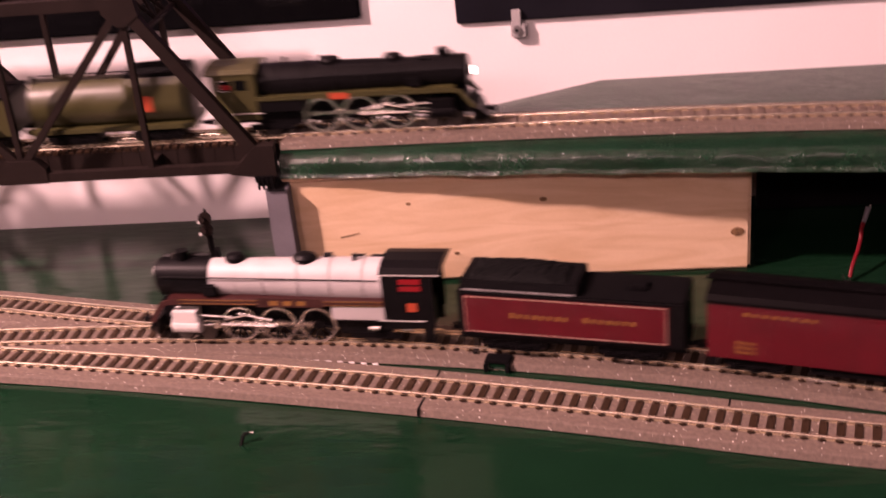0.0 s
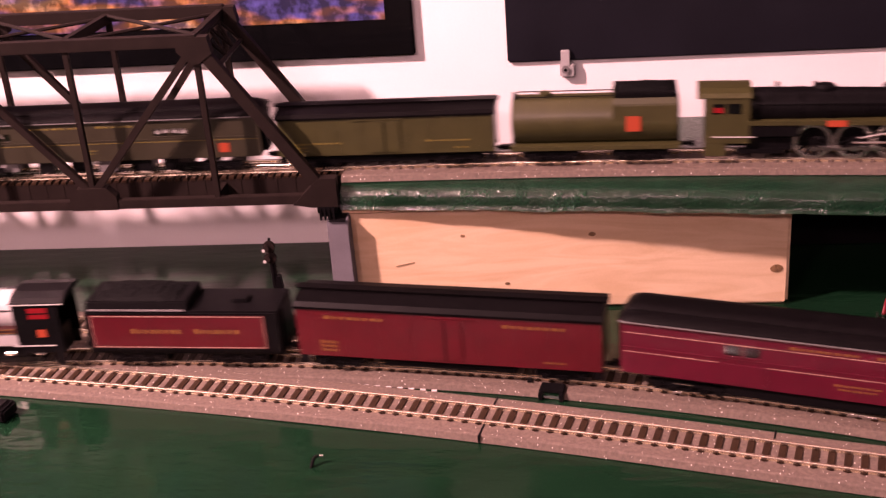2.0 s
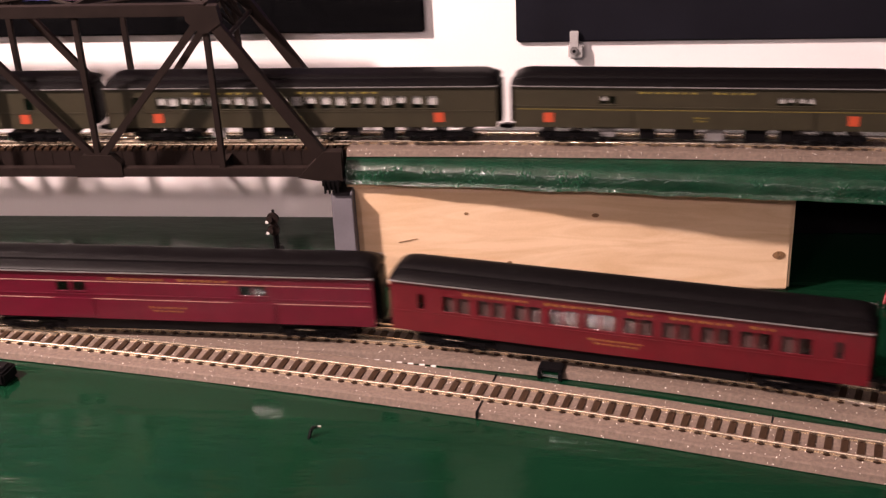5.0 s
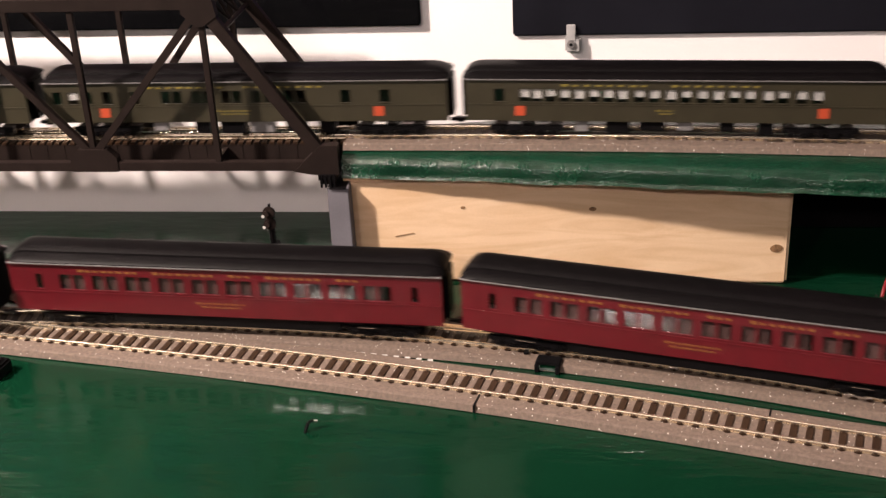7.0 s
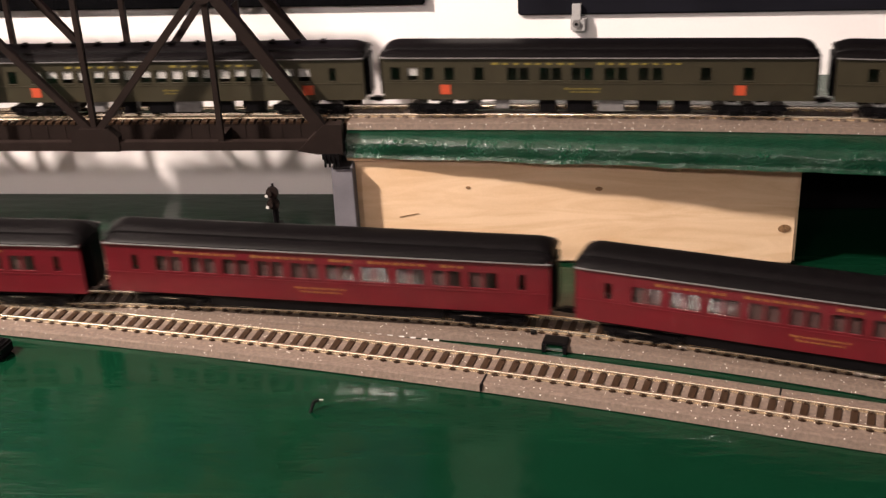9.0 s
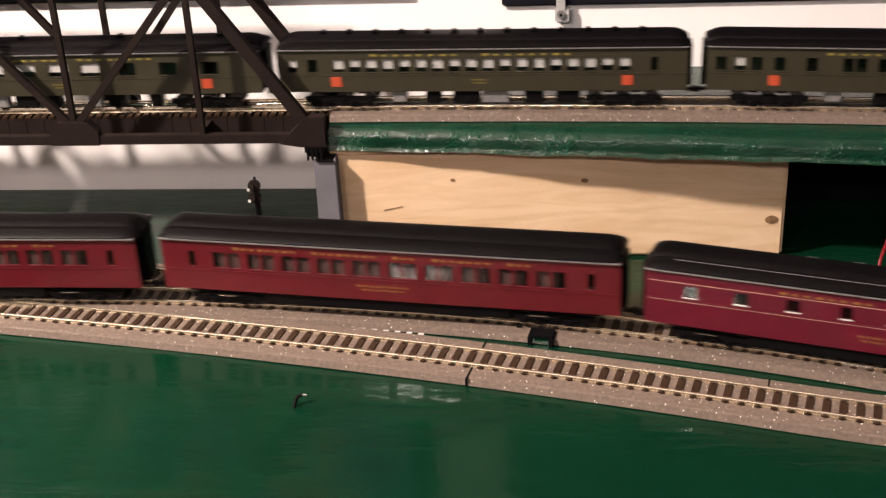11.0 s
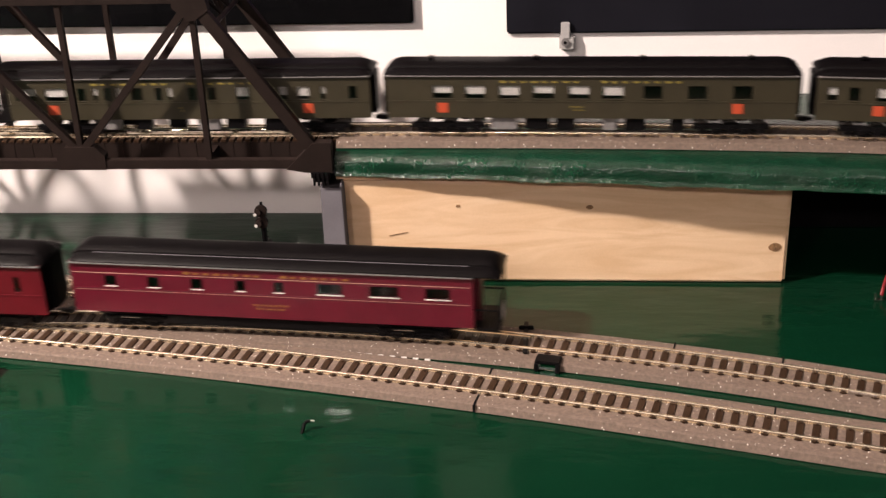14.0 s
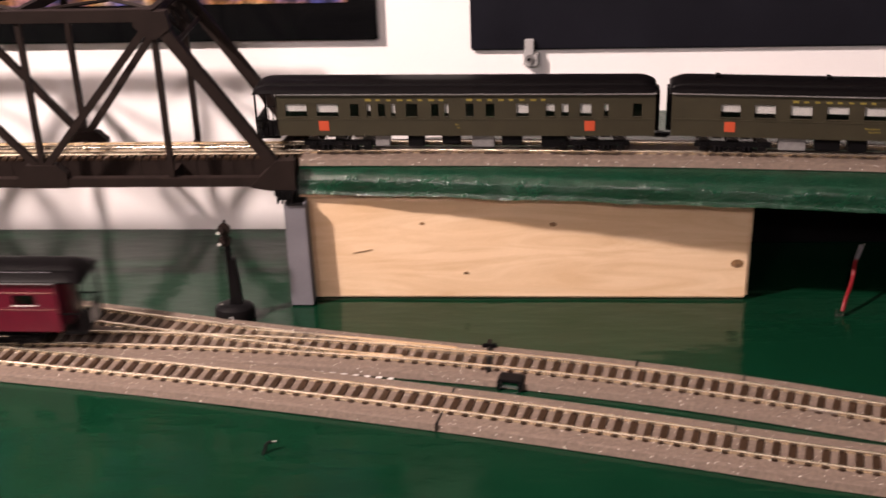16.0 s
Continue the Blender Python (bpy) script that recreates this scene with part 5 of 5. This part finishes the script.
OC = M_OLIVED
up_loco, up_wheels, up_rods = locomotive("green_locomotive", "olive green and black model steam locomotive with a lit headlight", M_BLACK, M_BLACK, M_OLIVE, M_OLIVE, M_BLACK, M_STEEL, None, M_ORANGE, True, M_REDCAB, 0.0130)
up_tender = tank_tender("green_tender", "olive green cylindrical tank tender with an orange square", 0.117)
up_box = boxcar("green_express_boxcar", "olive green model boxcar with yellow lettering marks", 0.156, M_OLIVE, M_YELLOW, 0.0400)
up_bag = passenger("green_baggage_car", "dark olive model baggage car with small door windows", 0.256, OC, [(-0.066, 0.0046), (-0.060, 0.0046), (0.053, 0.0046), (0.059, 0.0046), (0.066, 0.0046), (0.072, 0.0046)], ((7, 5), -0.042, 0.038, M_YELLOW), heralds=(-0.104, 0.101), stripes=((0.0268,), M_YELLOW), low_text=((6,), -0.004, 0.006, M_YELLOW), blinds=(-0.03, 0.03), bright=(0, 2, 3, 4, 5), w0=0.0310)
for s in (-1, 1):
    for x in (-0.060, 0.062):
        part("baggage_door", boxes((x - 0.014, x + 0.014, min(s * 0.0172, s * 0.0178), max(s * 0.0172, s * 0.0178), 0.0140, 0.0268)), OC, up_bag, bevel=0.0003)
up_c1 = passenger("green_coach", "dark olive model coach with a long row of pale windows", 0.284, OC, [(x * 0.97, 0.0070) for x in (-0.122, -0.1037, -0.0950, -0.0855, -0.0753, -0.0651, -0.0547, -0.0445, -0.0345, -0.0227, -0.0122, -0.0008, 0.0096, 0.0208, 0.0316, 0.0427, 0.0535, 0.0659, 0.0760, 0.0884, 0.0992)], ((8, 8), -0.075, 0.062, M_YELLOW), heralds=(-0.104, 0.101), low_text=((6,), -0.010, 0.002, M_YELLOW), group="green passenger cars", bright=tuple(range(1, 21)))
up_c2 = passenger("green_sleeping_car", "dark olive model sleeping car with uneven dark windows", 0.294, OC, [(x * 0.97, 0.0070) for x in (-0.1420, -0.1295, -0.1180, -0.1030, -0.0817, -0.0580, -0.0495, -0.0350, -0.0265, -0.0125, -0.0042, 0.0107, 0.0196, 0.0345, 0.0440, 0.0770, 0.1060)], ((8, 8), -0.070, 0.062, M_YELLOW), heralds=(-0.103, 0.098), low_text=((8,), -0.020, 0.006, M_YELLOW), group="green passenger cars", blinds=(-0.09, -0.066, 0.06, 0.09), bright=(1,))
up_c3 = passenger("green_vented_coach", "dark olive model coach with roof vents and a pale window row", 0.280, OC, [(-0.130, 0.0060), (-0.116, 0.0070)] + evenly(-0.098, 0.098, 18, 0.0076) + [(0.118, 0.0050)], ((8, 8), -0.075, 0.066, M_YELLOW), heralds=(-0.100, 0.100), low_text=((6,), -0.005, 0.006, M_YELLOW), group="green passenger cars", vents=13, bright=(0, *range(2, 20)))
up_c4 = passenger("green_dining_car", "dark olive model dining car with broad pale windows", 0.278, OC, [(-0.100, 0.0130), (-0.0775, 0.0136), (-0.0540, 0.0142), (-0.0305, 0.0142), (-0.0065, 0.0142), (0.0165, 0.0140), (0.0435, 0.0125), (0.0730, 0.0125), (0.1030, 0.0125)], ((8, 8), -0.060, 0.066, M_YELLOW), heralds=(-0.100, 0.100), low_text=((6,), -0.012, -0.002, M_YELLOW), group="green passenger cars", vents=4, blinds=(0.030, 0.058, 0.088), bright=(0, 1, 2, 3, 4, 5))
up_obs = passenger("green_observation_car", "dark olive model observation car with an open rear platform", 0.260, OC, [(-0.117, 0.0150), (-0.095, 0.0150), (-0.076, 0.0060), (-0.066, 0.0030), (-0.057, 0.0050), (-0.049, 0.0030), (-0.036, 0.0080), (-0.020, 0.0050), (-0.012, 0.0030), (0.004, 0.0055), (0.018, 0.0060), (0.040, 0.0085), (0.059, 0.0060), (0.069, 0.0050), (0.083, 0.0080), (0.097, 0.0030), (0.118, 0.0060)], ((8, 8), -0.068, 0.060, M_YELLOW), heralds=(-0.098, 0.086), low_text=((2,), -0.006, -0.003, M_YELLOW), group="green passenger cars", platform=True, blinds=(-0.062, -0.030, -0.006, 0.011, 0.028, 0.052), bright=(0, 1, 3, 5, 8, 11, 12, 13, 14, 15))

lo_loco, lo_wheels, lo_rods = locomotive("grey_locomotive", "black, maroon and pale grey model steam locomotive with white cylinders", M_GREYBOILER, M_BLACK, M_EDGE, M_BLACK, M_WHITE, M_STEEL, M_GOLD, M_MAROON, False, M_REDCAB, 0.0124)
lo_tender = box_tender("black_tender", "black model tender with maroon side panels lined in gold", 0.138)
lo_box = boxcar("red_express_boxcar", "bright red model boxcar with a dark roof", 0.204, M_RED, M_GOLD, 0.0405)
lo_bag = passenger("red_baggage_car", "red model baggage car lined with thin pale stripes", 0.287, M_MAROON, [(-0.066, 0.009), (-0.056, 0.009), (0.062, 0.009), (0.074, 0.009)], ((8, 7), -0.040, 0.046, M_GOLD), w0=0.0310, stripes=((0.0262, 0.0374), M_LINE), low_text=((7,), -0.013, 0.014, M_GOLD), blinds=(-0.03, 0.03))
for s in (-1, 1):
    for x in (-0.061, 0.068):
        part("baggage_door", boxes((x - 0.015, x + 0.015, min(s * 0.0172, s * 0.0179), max(s * 0.0172, s * 0.0179), 0.0140, 0.0268)), M_MAROON, lo_bag, bevel=0.0003)
lo_cars = []
for k in range(3):
    lo_cars.append(passenger("red_coach", "red model coach with a long window row and gold lettering marks", 0.302, M_RED, [(-0.133, 0.0045)] + pairs(-0.108, 0.106, 10, 0.0082, 0.0100) + [(0.130, 0.0045)],
                             ((8, 8, 3, 7, 3), -0.100, 0.098, M_GOLD), low_text=((9,), -0.018, 0.018, M_GOLD), group="red coaches", seats=True))
lo_obs = passenger("red_observation_car", "maroon model observation car with an open rear platform", 0.2715, M_MAROON, [(-0.113, 0.016), (-0.078, 0.019), (-0.042, 0.017), (-0.008, 0.0065), (0.018, 0.0065), (0.048, 0.0080), (0.078, 0.0080), (0.108, 0.0080)],
                   ((8, 7), -0.056, 0.058, M_GOLD), low_text=((8,), -0.010, 0.015, M_GOLD), platform=True, w0=0.0300, w1=0.0362, stripes=((0.0272, 0.0376), M_LINE), blinds=(-0.025, 0.005, 0.033, 0.063, 0.093))


def larger(car, up=1.20, wide=1.04, long=1.0):
    """The red train is built a little larger: its bodies are taller above the trucks."""
    for o in car.children_recursive:
        if o.type != "MESH" or o.parent.name.split(".")[0] == "truck":
            continue
        if o.matrix_basis == Matrix.Identity(4) and o.parent.matrix_basis == Matrix.Identity(4) or o.name.split(".")[0] == "cab_window":
            for v in o.data.vertices:
                v.co.x *= long
                v.co.y *= wide
                if v.co.z > 0.0125:
                    v.co.z = 0.0125 + (v.co.z - 0.0125) * up


for car in (lo_tender, lo_bag, *lo_cars, lo_obs):
    larger(car)
larger(lo_loco, 1.17, 1.0, 1.065)
larger(lo_box, 1.27)
larger(up_loco, 0.98, 1.0, 1.0)
larger(up_tender, 1.10)


# ---- how the trains run ----
XS = np.arange(-3.6, 3.6, 0.004)


def ruler(y_of):
    ys = np.array([y_of(x) for x in XS])
    s = np.concatenate(([0], np.cumsum(np.hypot(np.diff(XS), np.diff(ys)))))
    return s - np.interp(0.0, XS, s), ys


def run(car, table, z, centre, base, turned, times):
    s, ys = table
    rows = []
    for t in times:
        a, b = centre(t) - base, centre(t) + base
        pa, pb = [(float(np.interp(v, s, XS)), float(np.interp(v, s, ys))) for v in (a, b)]
        rows.append((t, pose((pa[0] + pb[0]) / 2, (pa[1] + pb[1]) / 2, z, 0, 0, math.degrees(math.atan2(pb[1] - pa[1], pb[0] - pa[0])) + (180 if turned else 0))))
    walk(car, rows)


# how far each train's front has gone along its line, in metres, every half second
UP_GONE = [-0.0159, 0.0611, 0.1372, 0.2112, 0.2839, 0.3555, 0.4289, 0.503, 0.5764, 0.6482, 0.7184, 0.787, 0.8541, 0.9197, 0.9837, 1.0473, 1.1098, 1.1705, 1.2291, 1.2869, 1.3451, 1.4034, 1.462, 1.521, 1.5805, 1.6408, 1.702, 1.7635, 1.8245, 1.884, 1.9402, 1.9939, 2.046]
LOW_GONE = [0.2502, 0.3293, 0.4064, 0.4793, 0.5508, 0.6256, 0.7042, 0.7833, 0.8596, 0.9337, 1.0056, 1.0755, 1.1434, 1.2092, 1.2732, 1.3336, 1.3938, 1.4577, 1.5239, 1.5908, 1.6579, 1.7249, 1.7916, 1.8578, 1.9235, 1.9884, 2.0525, 2.1162, 2.1794, 2.2421, 2.3054, 2.3701, 2.4348]
HALVES = [0.5 * k for k in range(33)]


def up_front(t):
    return float(np.interp(t, HALVES, UP_GONE))


def low_front(t):
    return float(np.interp(t, HALVES, LOW_GONE))


# each car, how far its middle runs behind the front, and half the distance of its trucks
UP_CHAIN = ((up_loco, 0.0960, 0.030), (up_tender, 0.2645, 0.030), (up_box, 0.4132, 0.05), (up_bag, 0.6317, 0.08), (up_c1, 0.9148, 0.09),
            (up_c2, 1.2176, 0.09), (up_c3, 1.5185, 0.09), (up_c4, 1.8108, 0.09), (up_obs, 2.0920, 0.09))
LOW_CHAIN = ((lo_loco, 0.1000, 0.030), (lo_tender, 0.2859, 0.034), (lo_box, 0.4707, 0.08), (lo_bag, 0.7301, 0.10), (lo_cars[0], 1.0392, 0.10),
             (lo_cars[1], 1.3572, 0.10), (lo_cars[2], 1.6784, 0.10), (lo_obs, 1.9830, 0.09))


def spin(wheels, rods, front, radius):
    times = [k / 15 for k in range(0, 241)]
    for w, x, y, z in wheels:
        walk(w, [(t, pose(x, y, z, 0, math.degrees(front(t) / radius), 0)) for t in times])
    for r, x, y, z in rods:
        c = 0.0050
        walk(r, [(t, pose(x + c * math.sin(front(t) / radius), y, z + c * math.cos(front(t) / radius))) for t in times])


def motions():
    up_table, low_table = ruler(up_y), ruler(low_y)
    for car, back, base in UP_CHAIN:
        run(car, up_table, Z_UP, lambda t: up_front(t) - back, base, False, HALVES)
    for car, back, base in LOW_CHAIN:
        run(car, low_table, Z_LOW, lambda t: -(low_front(t) - back), base, True, HALVES)
    spin(up_wheels, up_rods, up_front, 0.0130)
    spin(lo_wheels, lo_rods, low_front, 0.0124)


motions()
